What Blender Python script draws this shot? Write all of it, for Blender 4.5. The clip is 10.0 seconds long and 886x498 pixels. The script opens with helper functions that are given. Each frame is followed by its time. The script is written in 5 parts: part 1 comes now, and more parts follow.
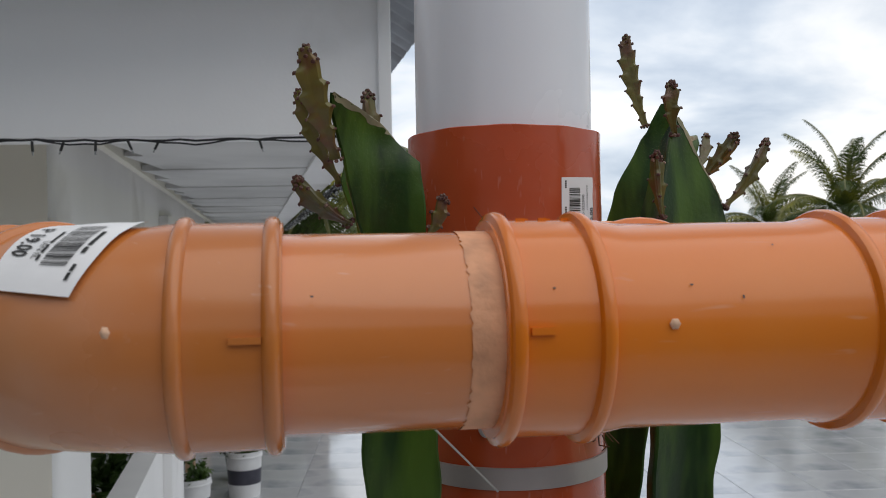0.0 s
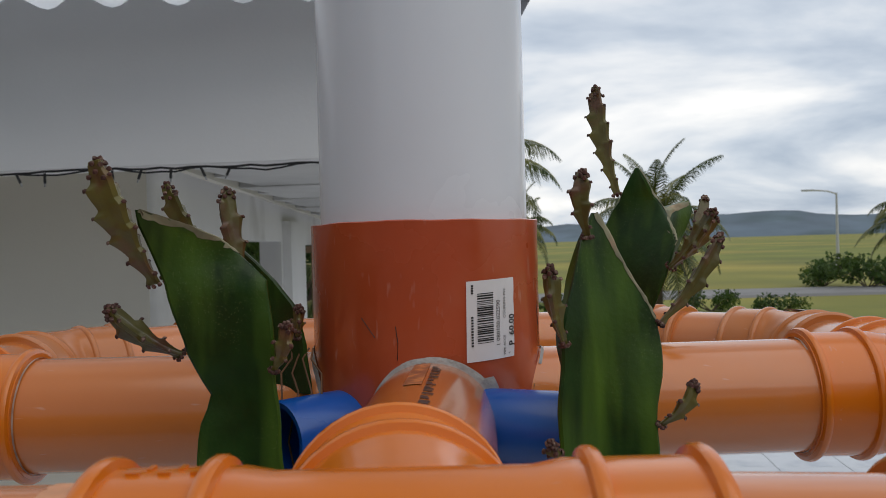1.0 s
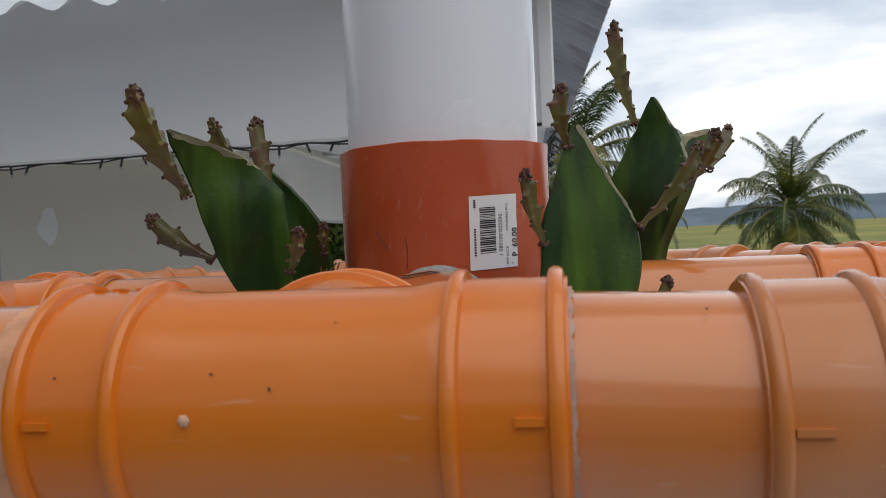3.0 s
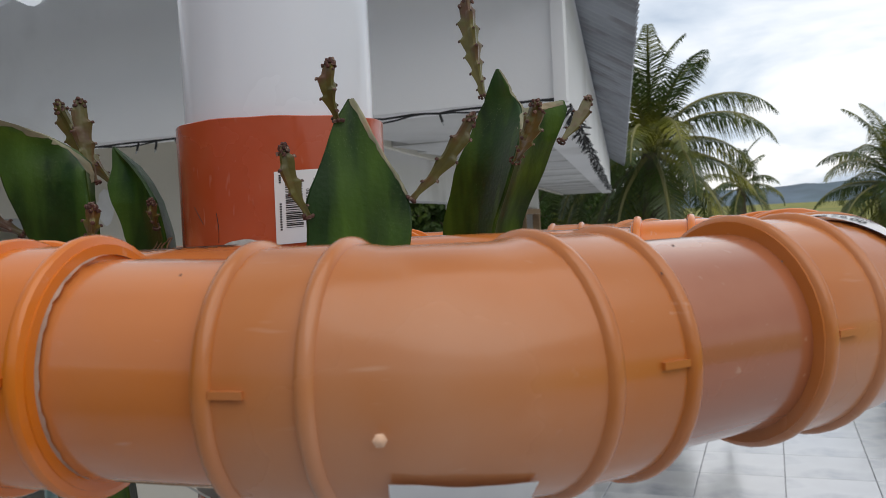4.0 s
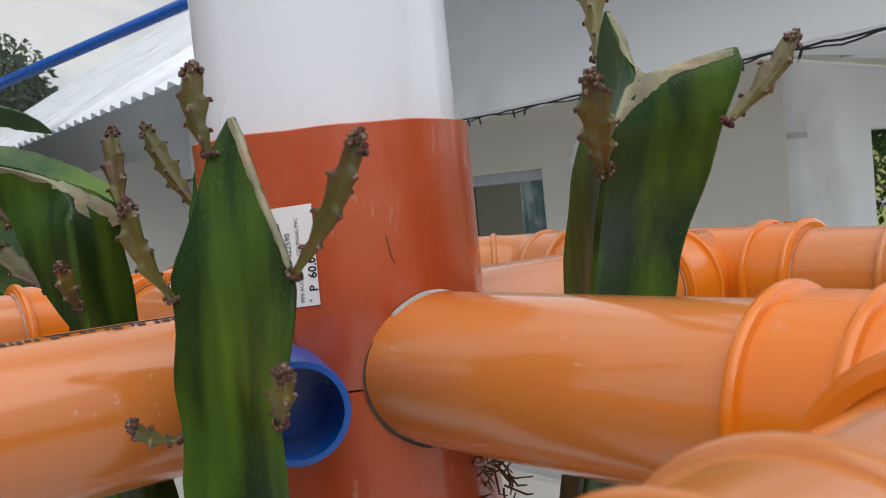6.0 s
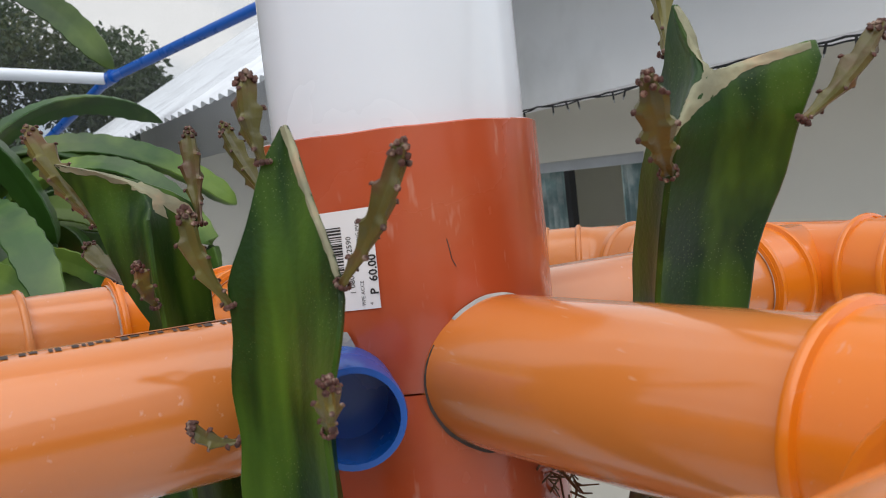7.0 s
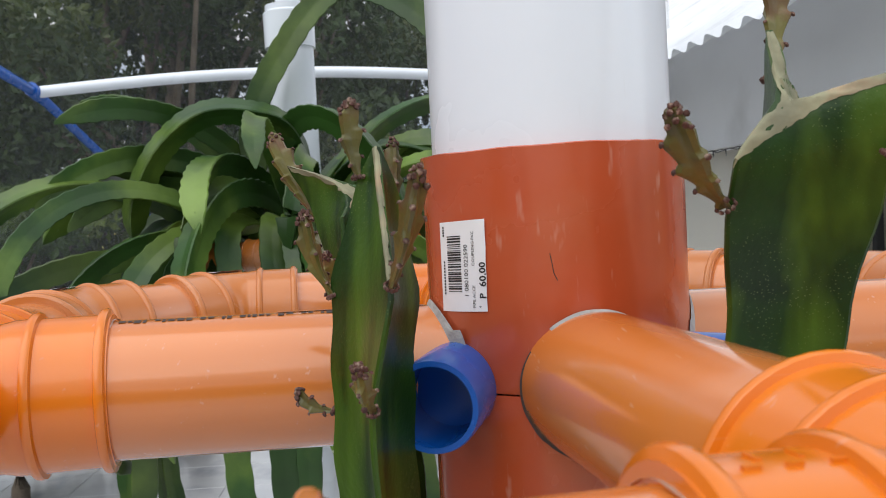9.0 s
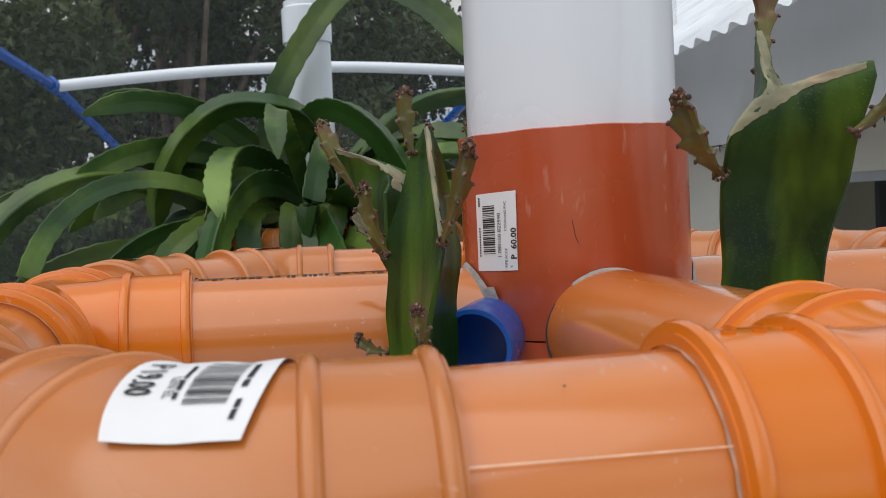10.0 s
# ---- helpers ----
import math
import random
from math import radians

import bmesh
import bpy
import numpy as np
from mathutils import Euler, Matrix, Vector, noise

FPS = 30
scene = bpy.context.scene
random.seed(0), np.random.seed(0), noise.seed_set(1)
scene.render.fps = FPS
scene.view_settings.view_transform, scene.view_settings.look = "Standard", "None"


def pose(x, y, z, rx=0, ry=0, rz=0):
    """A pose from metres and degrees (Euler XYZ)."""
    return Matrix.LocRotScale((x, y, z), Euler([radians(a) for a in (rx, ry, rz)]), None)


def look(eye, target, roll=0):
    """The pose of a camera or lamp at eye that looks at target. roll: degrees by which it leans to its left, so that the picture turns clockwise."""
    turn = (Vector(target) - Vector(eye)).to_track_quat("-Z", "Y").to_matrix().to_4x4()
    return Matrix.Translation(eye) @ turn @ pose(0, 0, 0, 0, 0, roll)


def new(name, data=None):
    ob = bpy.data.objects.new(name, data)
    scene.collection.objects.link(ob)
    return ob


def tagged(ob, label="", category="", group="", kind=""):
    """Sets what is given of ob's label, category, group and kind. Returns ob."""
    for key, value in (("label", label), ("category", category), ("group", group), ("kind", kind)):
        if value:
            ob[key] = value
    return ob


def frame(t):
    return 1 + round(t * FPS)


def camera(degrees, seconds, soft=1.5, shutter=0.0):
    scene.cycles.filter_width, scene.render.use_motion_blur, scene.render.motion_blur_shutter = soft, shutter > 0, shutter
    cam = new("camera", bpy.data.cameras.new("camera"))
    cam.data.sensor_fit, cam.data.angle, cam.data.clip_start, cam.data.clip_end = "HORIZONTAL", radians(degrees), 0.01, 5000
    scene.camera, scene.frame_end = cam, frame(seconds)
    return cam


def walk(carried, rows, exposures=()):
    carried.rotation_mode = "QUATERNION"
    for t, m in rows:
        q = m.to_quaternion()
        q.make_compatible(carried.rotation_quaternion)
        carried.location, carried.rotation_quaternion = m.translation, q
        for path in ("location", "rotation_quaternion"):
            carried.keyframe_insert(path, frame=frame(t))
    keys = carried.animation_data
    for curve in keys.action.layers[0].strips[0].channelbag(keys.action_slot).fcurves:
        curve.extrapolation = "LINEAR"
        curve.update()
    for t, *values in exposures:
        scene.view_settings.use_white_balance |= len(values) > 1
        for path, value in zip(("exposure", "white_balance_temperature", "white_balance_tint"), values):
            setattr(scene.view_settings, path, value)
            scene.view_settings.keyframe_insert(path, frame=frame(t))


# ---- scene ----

import itertools

from mathutils.bvhtree import BVHTree

# ------------------------------------------------------------------ camera
cam = camera(53.6, 10.0, soft=0.85)
ROWS = [
    (0.0, -0.0305, -0.5541, 1.9799, 0.903, 0.051, 0.988),
    (0.5, 0.0221, -0.5505, 1.9933, 7.216, -0.217, 1.437),
    (1.0, 0.0926, -0.4625, 2.0380, 10.119, -0.291, 1.604),
    (1.5, 0.1186, -0.4246, 2.0348, 11.745, -0.023, 1.765),
    (2.0, 0.1388, -0.4361, 2.0280, 14.469, -0.018, 1.820),
    (3.5, 0.1992, -0.4997, 1.9914, 20.419, -1.278, 2.918),
    (4.0, 0.3017, -0.4377, 1.9903, 24.470, -1.897, 2.912),
    (4.5, 0.3356, -0.3637, 1.9958, 33.192, -2.975, 2.585),
    (5.0, 0.3375, -0.2941, 2.0073, 40.287, -4.161, 4.442),
    (5.5, 0.3560, -0.1985, 2.0149, 53.027, -3.771, 5.341),
    (7.0, 0.3637, -0.1403, 2.0265, 66.406, -4.211, 6.156),
    (7.5, 0.3657, -0.1234, 2.0274, 76.751, -3.388, 5.675),
    (8.0, 0.3686, -0.0601, 2.0326, 83.978, -3.000, 5.484),
    (8.5, 0.3889, -0.0453, 2.0229, 89.122, -2.557, 3.902),
    (9.0, 0.4119, -0.0441, 2.0257, 91.000, -2.553, 3.069),
    (9.5, 0.4370, -0.0688, 2.0217, 91.096, -2.639, 2.755),
    (10.0, 0.4728, -0.0583, 2.0154, 91.421, -2.806, 2.877),
]
walk(cam, [(t, pose(x, y, z, 90 + pitch, roll, yaw)) for t, x, y, z, yaw, pitch, roll in ROWS],
     exposures=[(0.0, -0.20), (1.0, -0.45), (1.5, -0.64), (2.0, -0.45), (3.5, -0.22), (4.5, -0.06), (5.5, 0.25), (7.0, 0.46), (7.5, 0.55), (9.0, 0.52), (10.0, 0.15)])
cam.data.dof.use_dof, cam.data.dof.focus_distance, cam.data.dof.aperture_fstop = True, 0.48, 36.0

ZR = 2.05      # height of the coupling's upper rim above the floor


def nodes_of(mat):
    return mat.node_tree.nodes, mat.node_tree.links


# ------------------------------------------------------------------ light
def make_world():
    w = bpy.data.worlds.new("cloudy_sky")
    scene.world = w
    w.use_nodes = True
    n, l = w.node_tree.nodes, w.node_tree.links
    n.clear()
    out = n.new("ShaderNodeOutputWorld")
    bg = n.new("ShaderNodeBackground")
    sky = n.new("ShaderNodeTexSky")
    sky.sky_type, sky.sun_disc = "NISHITA", False
    sky.sun_elevation, sky.sun_rotation = radians(61), radians(120)
    geo = n.new("ShaderNodeTexCoord")
    sep = n.new("ShaderNodeSeparateXYZ")
    l.new(geo.outputs["Generated"], sep.inputs[0])
    # a flat layer of cloud: the direction divided by its height
    up = n.new("ShaderNodeMath")
    up.operation = "MAXIMUM"
    up.inputs[1].default_value = 0.0
    l.new(sep.outputs["Z"], up.inputs[0])
    add = n.new("ShaderNodeMath")
    add.operation = "ADD"
    add.inputs[1].default_value = 0.26
    l.new(up.outputs[0], add.inputs[0])
    dx, dy = n.new("ShaderNodeMath"), n.new("ShaderNodeMath")
    for d, axis in ((dx, "X"), (dy, "Y")):
        d.operation = "DIVIDE"
        l.new(sep.outputs[axis], d.inputs[0])
        l.new(add.outputs[0], d.inputs[1])
    comb = n.new("ShaderNodeCombineXYZ")
    l.new(dx.outputs[0], comb.inputs[0])
    l.new(dy.outputs[0], comb.inputs[1])
    big = n.new("ShaderNodeTexNoise")
    big.inputs["Scale"].default_value, big.inputs["Detail"].default_value = 1.15, 8
    big.inputs["Roughness"].default_value = 0.52
    big.inputs["Distortion"].default_value = 0.35
    l.new(comb.outputs[0], big.inputs["Vector"])
    ramp = n.new("ShaderNodeValToRGB")
    e = ramp.color_ramp.elements
    e[0].position, e[0].color = 0.34, (3.6, 4.4, 5.6, 1)
    e[1].position, e[1].color = 0.60, (11.0, 10.8, 10.5, 1)
    m = e.new(0.46)
    m.color = (6.4, 7.0, 7.8, 1)
    l.new(big.outputs["Fac"], ramp.inputs[0])
    # brighter towards the veiled sun
    dot = n.new("ShaderNodeVectorMath")
    dot.operation = "DOT_PRODUCT"
    sd = Vector((0.06, 0.97, 0.24)).normalized()
    dot.inputs[1].default_value = sd
    l.new(geo.outputs["Generated"], dot.inputs[0])
    glow = n.new("ShaderNodeMapRange")
    glow.inputs["From Min"].default_value, glow.inputs["From Max"].default_value = 0.70, 1.0
    glow.inputs["To Min"].default_value, glow.inputs["To Max"].default_value = 1.0, 2.1
    glow.interpolation_type = "SMOOTHSTEP"
    l.new(dot.outputs["Value"], glow.inputs["Value"])
    mul = n.new("ShaderNodeVectorMath")
    mul.operation = "SCALE"
    l.new(ramp.outputs["Color"], mul.inputs[0])
    l.new(glow.outputs["Result"], mul.inputs["Scale"])
    mix = n.new("ShaderNodeMixRGB")
    mix.inputs[0].default_value = 0.82
    l.new(sky.outputs[0], mix.inputs[1])
    l.new(mul.outputs[0], mix.inputs[2])
    l.new(mix.outputs[0], bg.inputs[0])
    bg.inputs[1].default_value = 0.074
    l.new(bg.outputs[0], out.inputs[0])


make_world()
sun = new("sun", bpy.data.lights.new("sun", "SUN"))
sun.data.energy, sun.data.angle, sun.data.color = 1.5, radians(80), (1.0, 0.97, 0.93)
sun.matrix_world = look((0, 0, 10), Vector((0, 0, 10)) - Vector((0.42, -0.24, 0.87)))


# ------------------------------------------------------------------ materials
def material(name, color, rough=0.5, metal=0.0, vary=0.12, scale=12.0, fine=90.0, bump=0.15, depth=0.002,
             second=None, patch=0.0, patch_scale=4.0, coat=0.0, rnd=0.0, trans=0.0, glow_through=0.0):
    """Principled surface with variation at two scales, fine relief and an optional second colour in patches."""
    mat = bpy.data.materials.new(name)
    mat.use_nodes = True
    n, l = nodes_of(mat)
    b = n["Principled BSDF"]
    tc = n.new("ShaderNodeTexCoord")
    co = tc.outputs["Object"]
    n1, n2 = n.new("ShaderNodeTexNoise"), n.new("ShaderNodeTexNoise")
    n1.inputs["Scale"].default_value, n1.inputs["Detail"].default_value = scale, 5
    n2.inputs["Scale"].default_value, n2.inputs["Detail"].default_value = fine, 3
    l.new(co, n1.inputs["Vector"])
    l.new(co, n2.inputs["Vector"])
    mr = n.new("ShaderNodeMapRange")
    mr.inputs["From Min"].default_value, mr.inputs["From Max"].default_value = 0.3, 0.7
    mr.inputs["To Min"].default_value, mr.inputs["To Max"].default_value = 1 - vary, 1 + vary
    l.new(n1.outputs["Fac"], mr.inputs["Value"])
    sc = n.new("ShaderNodeVectorMath")
    sc.operation = "SCALE"
    if second:
        mx = n.new("ShaderNodeMixRGB")
        mx.inputs[1].default_value, mx.inputs[2].default_value = (*color, 1), (*second, 1)
        n3 = n.new("ShaderNodeTexNoise")
        n3.inputs["Scale"].default_value, n3.inputs["Detail"].default_value = patch_scale, 6
        l.new(co, n3.inputs["Vector"])
        r3 = n.new("ShaderNodeMapRange")
        r3.inputs["From Min"].default_value, r3.inputs["From Max"].default_value = 0.62 - 0.3 * patch, 0.75 - 0.2 * patch
        l.new(n3.outputs["Fac"], r3.inputs["Value"])
        l.new(r3.outputs["Result"], mx.inputs[0])
        l.new(mx.outputs[0], sc.inputs[0])
    else:
        sc.inputs[0].default_value = color
    l.new(mr.outputs["Result"], sc.inputs["Scale"])
    last = sc.outputs[0]
    if rnd:
        oi = n.new("ShaderNodeObjectInfo")
        rr = n.new("ShaderNodeMapRange")
        rr.inputs["To Min"].default_value, rr.inputs["To Max"].default_value = 1 - rnd, 1 + rnd
        l.new(oi.outputs["Random"], rr.inputs["Value"])
        s2 = n.new("ShaderNodeVectorMath")
        s2.operation = "SCALE"
        l.new(last, s2.inputs[0])
        l.new(rr.outputs["Result"], s2.inputs["Scale"])
        last = s2.outputs[0]
    l.new(last, b.inputs["Base Color"])
    rg = n.new("ShaderNodeMapRange")
    rg.inputs["To Min"].default_value, rg.inputs["To Max"].default_value = max(0.03, rough - 0.1), min(1, rough + 0.1)
    l.new(n1.outputs["Fac"], rg.inputs["Value"])
    l.new(rg.outputs["Result"], b.inputs["Roughness"])
    b.inputs["Metallic"].default_value = metal
    b.inputs["Coat Weight"].default_value = coat
    b.inputs["Coat Roughness"].default_value = 0.13
    if trans:
        b.inputs["Subsurface Weight"].default_value = trans
        b.inputs["Subsurface Radius"].default_value = (0.004, 0.008, 0.002)
        b.inputs["Subsurface Scale"].default_value = 0.5
    if glow_through:
        tl, ms = n.new("ShaderNodeBsdfTranslucent"), n.new("ShaderNodeMixShader")
        ms.inputs[0].default_value = glow_through
        l.new(last, tl.inputs["Color"])
        l.new(b.outputs[0], ms.inputs[1])
        l.new(tl.outputs[0], ms.inputs[2])
        l.new(ms.outputs[0], n["Material Output"].inputs["Surface"])
    bp = n.new("ShaderNodeBump")
    bp.inputs["Strength"].default_value, bp.inputs["Distance"].default_value = bump, depth
    l.new(n2.outputs["Fac"], bp.inputs["Height"])
    l.new(bp.outputs[0], b.inputs["Normal"])
    return mat


def scuffed(mat, amount=0.5, scale=35.0, light=(0.8, 0.55, 0.4), stretch=(0.12, 1.0, 1.0), rare=0.68):
    """Adds thin pale scratches and dust specks to a plastic."""
    n, l = nodes_of(mat)
    b = n["Principled BSDF"]
    src = b.inputs["Base Color"].links[0].from_socket
    tc = n.new("ShaderNodeTexCoord")
    mp = n.new("ShaderNodeMapping")
    mp.inputs["Scale"].default_value = stretch
    l.new(tc.outputs["Object"], mp.inputs["Vector"])
    nz = n.new("ShaderNodeTexNoise")
    nz.inputs["Scale"].default_value, nz.inputs["Detail"].default_value, nz.inputs["Roughness"].default_value = scale * 6, 2, 0.7
    l.new(mp.outputs[0], nz.inputs["Vector"])
    r = n.new("ShaderNodeMapRange")
    r.inputs["From Min"].default_value, r.inputs["From Max"].default_value = rare, rare + 0.10
    r.inputs["To Max"].default_value = amount
    l.new(nz.outputs["Fac"], r.inputs["Value"])
    mx = n.new("ShaderNodeMixRGB")
    l.new(r.outputs["Result"], mx.inputs[0])
    l.new(src, mx.inputs[1])
    mx.inputs[2].default_value = (*light, 1)
    l.new(mx.outputs[0], b.inputs["Base Color"])
    return mat


M = {}
M["orange"] = scuffed(material("orange_pvc", (0.66, 0.202, 0.040), 0.20, vary=0.06, scale=9, bump=0.05, second=(0.62, 0.235, 0.095), patch=0.45, patch_scale=7, coat=0.75), 0.45)
M["orange_fitting"] = scuffed(material("orange_fitting_pvc", (0.74, 0.186, 0.008), 0.22, vary=0.05, scale=11, bump=0.05, second=(0.72, 0.205, 0.020), patch=0.38, patch_scale=9, coat=0.35), 0.25)
M["elbow"] = scuffed(material("weathered_orange_pvc", (0.57, 0.180, 0.034), 0.26, vary=0.08, scale=10, bump=0.05, second=(0.58, 0.25, 0.115), patch=0.5, patch_scale=8, coat=0.4), 0.3)
M["old_pipe"] = scuffed(material("dull_red_orange_pvc", (0.40, 0.132, 0.056), 0.24, vary=0.08, scale=8, bump=0.05, second=(0.48, 0.190, 0.100), patch=0.45, patch_scale=9, coat=0.8), 0.4)
M["red"] = scuffed(material("red_brown_pvc", (0.50, 0.083, 0.026), 0.27, vary=0.10, scale=14, bump=0.06, second=(0.53, 0.115, 0.050), patch=0.45, patch_scale=16, coat=0.45), 0.5, 30, (0.62, 0.30, 0.22), (1, 1, 0.25), 0.64)
M["white_pipe"] = scuffed(material("white_pvc", (0.79, 0.84, 0.91), 0.25, vary=0.03, scale=6, bump=0.04, coat=0.3), 0.15, 30, (0.6, 0.6, 0.58), (1, 1, 0.1))
M["blue"] = material("blue_pvc", (0.004, 0.095, 0.44), 0.28, vary=0.08, bump=0.05, coat=0.2)
M["seal"] = material("grey_sealant", (0.40, 0.39, 0.375), 0.6, vary=0.25, scale=60, fine=200, bump=0.6, depth=0.003)
M["paper"] = material("sticker_paper", (0.86, 0.86, 0.87), 0.55, vary=0.04, scale=40, bump=0.08)
M["ink"] = material("black_ink", (0.02, 0.02, 0.02), 0.6, vary=0.2, bump=0.0)
M["steel"] = material("clamp_steel", (0.50, 0.47, 0.46), 0.55, 0.6, vary=0.1, scale=30)
M["leaf"] = material("cactus_skin", (0.010, 0.038, 0.003), 0.40, vary=0.36, scale=48, fine=420, bump=0.10, coat=0.03, rnd=0.10)
def speckled(mat):
    """Long yellowish flushes along the stem and pale pinprick spots, as on the living skin."""
    n, l = nodes_of(mat)
    b = n["Principled BSDF"]
    src = b.inputs["Base Color"].links[0].from_socket
    tc = n.new("ShaderNodeTexCoord")
    mp = n.new("ShaderNodeMapping")
    mp.inputs["Scale"].default_value = (1, 1, 0.16)
    l.new(tc.outputs["Object"], mp.inputs["Vector"])
    nz = n.new("ShaderNodeTexNoise")
    nz.inputs["Scale"].default_value, nz.inputs["Detail"].default_value = 46, 3
    l.new(mp.outputs[0], nz.inputs["Vector"])
    r1 = n.new("ShaderNodeMapRange")
    r1.inputs["From Min"].default_value, r1.inputs["From Max"].default_value = 0.44, 0.66
    l.new(nz.outputs["Fac"], r1.inputs["Value"])
    m1 = n.new("ShaderNodeMixRGB")
    m1.inputs[2].default_value = (0.064, 0.132, 0.011, 1)
    l.new(r1.outputs["Result"], m1.inputs[0])
    l.new(src, m1.inputs[1])
    vo = n.new("ShaderNodeTexVoronoi")
    vo.inputs["Scale"].default_value = 880
    l.new(tc.outputs["Object"], vo.inputs["Vector"])
    r2 = n.new("ShaderNodeMapRange")
    r2.inputs["From Min"].default_value, r2.inputs["From Max"].default_value = 0.18, 0.11
    l.new(vo.outputs["Distance"], r2.inputs["Value"])
    pat = n.new("ShaderNodeTexNoise")
    pat.inputs["Scale"].default_value = 30
    l.new(tc.outputs["Object"], pat.inputs["Vector"])
    r3 = n.new("ShaderNodeMapRange")
    r3.inputs["From Min"].default_value, r3.inputs["From Max"].default_value = 0.46, 0.60
    l.new(pat.outputs["Fac"], r3.inputs["Value"])
    mu = n.new("ShaderNodeMath")
    mu.operation = "MULTIPLY"
    l.new(r2.outputs["Result"], mu.inputs[0])
    l.new(r3.outputs["Result"], mu.inputs[1])
    m2 = n.new("ShaderNodeMixRGB")
    m2.inputs[2].default_value = (0.17, 0.22, 0.08, 1)
    l.new(mu.outputs[0], m2.inputs[0])
    l.new(m1.outputs[0], m2.inputs[1])
    l.new(m2.outputs[0], b.inputs["Base Color"])


speckled(M["leaf"])
M["leaf"].node_tree.nodes["Principled BSDF"].inputs["Specular IOR Level"].default_value = 0.28
M["leaf_old"] = material("mature_cactus_skin", (0.020, 0.062, 0.008), 0.42, vary=0.35, scale=7, fine=80, bump=0.15, second=(0.105, 0.170, 0.026), patch=0.55, patch_scale=5, rnd=0.25)
M["cut"] = material("dried_cut", (0.25, 0.245, 0.155), 0.7, vary=0.3, scale=80, bump=0.5, second=(0.33, 0.24, 0.15), patch=0.35, patch_scale=60)
M["shoot"] = material("young_shoot_skin", (0.112, 0.100, 0.022), 0.38, vary=0.3, scale=50, fine=300, bump=0.15, second=(0.115, 0.052, 0.024), patch=0.45, patch_scale=70, rnd=0.18)
M["areole"] = material("areole_brown", (0.075, 0.028, 0.020), 0.7, vary=0.5, scale=300, bump=0.4, second=(0.30, 0.21, 0.16), patch=0.30, patch_scale=420)
M["root"] = material("aerial_root", (0.15, 0.075, 0.035), 0.8, vary=0.3, scale=60, bump=0.4)
M["wall"] = material("white_wall_paint", (0.87, 0.87, 0.87), 0.75, vary=0.05, scale=1.6, fine=120, bump=0.12, second=(0.60, 0.59, 0.57), patch=0.12, patch_scale=1.2)
M["wall_in"] = material("cream_wall_paint", (0.74, 0.71, 0.63), 0.8, vary=0.05, scale=1.2, fine=120, bump=0.15, second=(0.66, 0.63, 0.57), patch=0.2, patch_scale=0.9)
M["soffit"] = material("grey_soffit_board", (0.64, 0.64, 0.63), 0.8, vary=0.12, scale=3, bump=0.2, second=(0.50, 0.50, 0.49), patch=0.3, patch_scale=2.5)
M["roof"] = material("galvanised_roof", (0.86, 0.90, 0.95), 0.40, 0.10, vary=0.10, scale=3, bump=0.1, second=(0.66, 0.69, 0.74), patch=0.30, patch_scale=5)
# weathered zinc for the side slope, darkened to include its underside's shade
M["roof_shaded"] = material("weathered_zinc_shaded", (0.34, 0.36, 0.39), 0.5, 0.25, vary=0.2, scale=4, bump=0.2, second=(0.24, 0.24, 0.25), patch=0.4, patch_scale=6)
M["wire"] = material("black_cable", (0.012, 0.012, 0.013), 0.5, vary=0.2)
M["bulb"] = material("clear_bulb", (0.35, 0.36, 0.36), 0.2, vary=0.1)
M["tile"] = material("glazed_tile", (0.55, 0.56, 0.59), 0.10, vary=0.08, scale=2.5, fine=60, bump=0.02, second=(0.32, 0.34, 0.38), patch=0.35, patch_scale=2, rnd=0.05, coat=0.7)
M["grout"] = material("grey_grout", (0.30, 0.30, 0.31), 0.8, vary=0.2)
# for the added south wall only, dark so that it bounces little light
M["dark"] = material("unseen_wall_dim_paint", (0.20, 0.19, 0.18), 0.8, vary=0.15, scale=2)
M["curtain"] = material("teal_curtain", (0.30, 0.42, 0.42), 0.85, vary=0.35, scale=9, bump=0.4, second=(0.62, 0.68, 0.66), patch=0.5, patch_scale=16)
M["wood"] = material("bare_wood", (0.36, 0.24, 0.14), 0.7, vary=0.25, scale=9, fine=80, bump=0.3)
# blue-grey base colour carries the distance haze over the forested hills
M["hill"] = material("hazed_forested_hill", (0.135, 0.185, 0.235), 0.95, vary=0.25, scale=0.006, fine=0.05, bump=0.0, second=(0.10, 0.15, 0.17), patch=0.5, patch_scale=0.004)
M["trunk"] = material("tree_bark", (0.15, 0.12, 0.09), 0.9, vary=0.3, scale=8, bump=0.6, depth=0.02)
M["frond"] = material("palm_leaflet", (0.055, 0.090, 0.016), 0.36, glow_through=0.30, vary=0.3, scale=2.2, fine=20, bump=0.1, second=(0.26, 0.25, 0.030), patch=0.40, patch_scale=1.1)
M["frond_rib"] = material("palm_rib", (0.20, 0.19, 0.06), 0.5, vary=0.2, scale=3)
M["foliage"] = material("tree_leaf", (0.048, 0.080, 0.024), 0.5, glow_through=0.3, vary=0.4, scale=0.9, fine=8, bump=0.1, second=(0.11, 0.135, 0.030), patch=0.4, patch_scale=0.6)
M["shrub"] = material("shrub_leaf", (0.06, 0.115, 0.024), 0.5, glow_through=0.4, vary=0.4, scale=2, fine=9, bump=0.1, second=(0.12, 0.17, 0.03), patch=0.4, patch_scale=1.5)
M["asphalt"] = material("grey_road", (0.24, 0.24, 0.24), 0.85, vary=0.15, scale=0.6, fine=20, bump=0.2)
M["galv"] = material("lamp_post_metal", (0.55, 0.57, 0.60), 0.45, 0.3, vary=0.08)
M["pail"] = material("white_pail_plastic", (0.72, 0.73, 0.74), 0.4, vary=0.05)
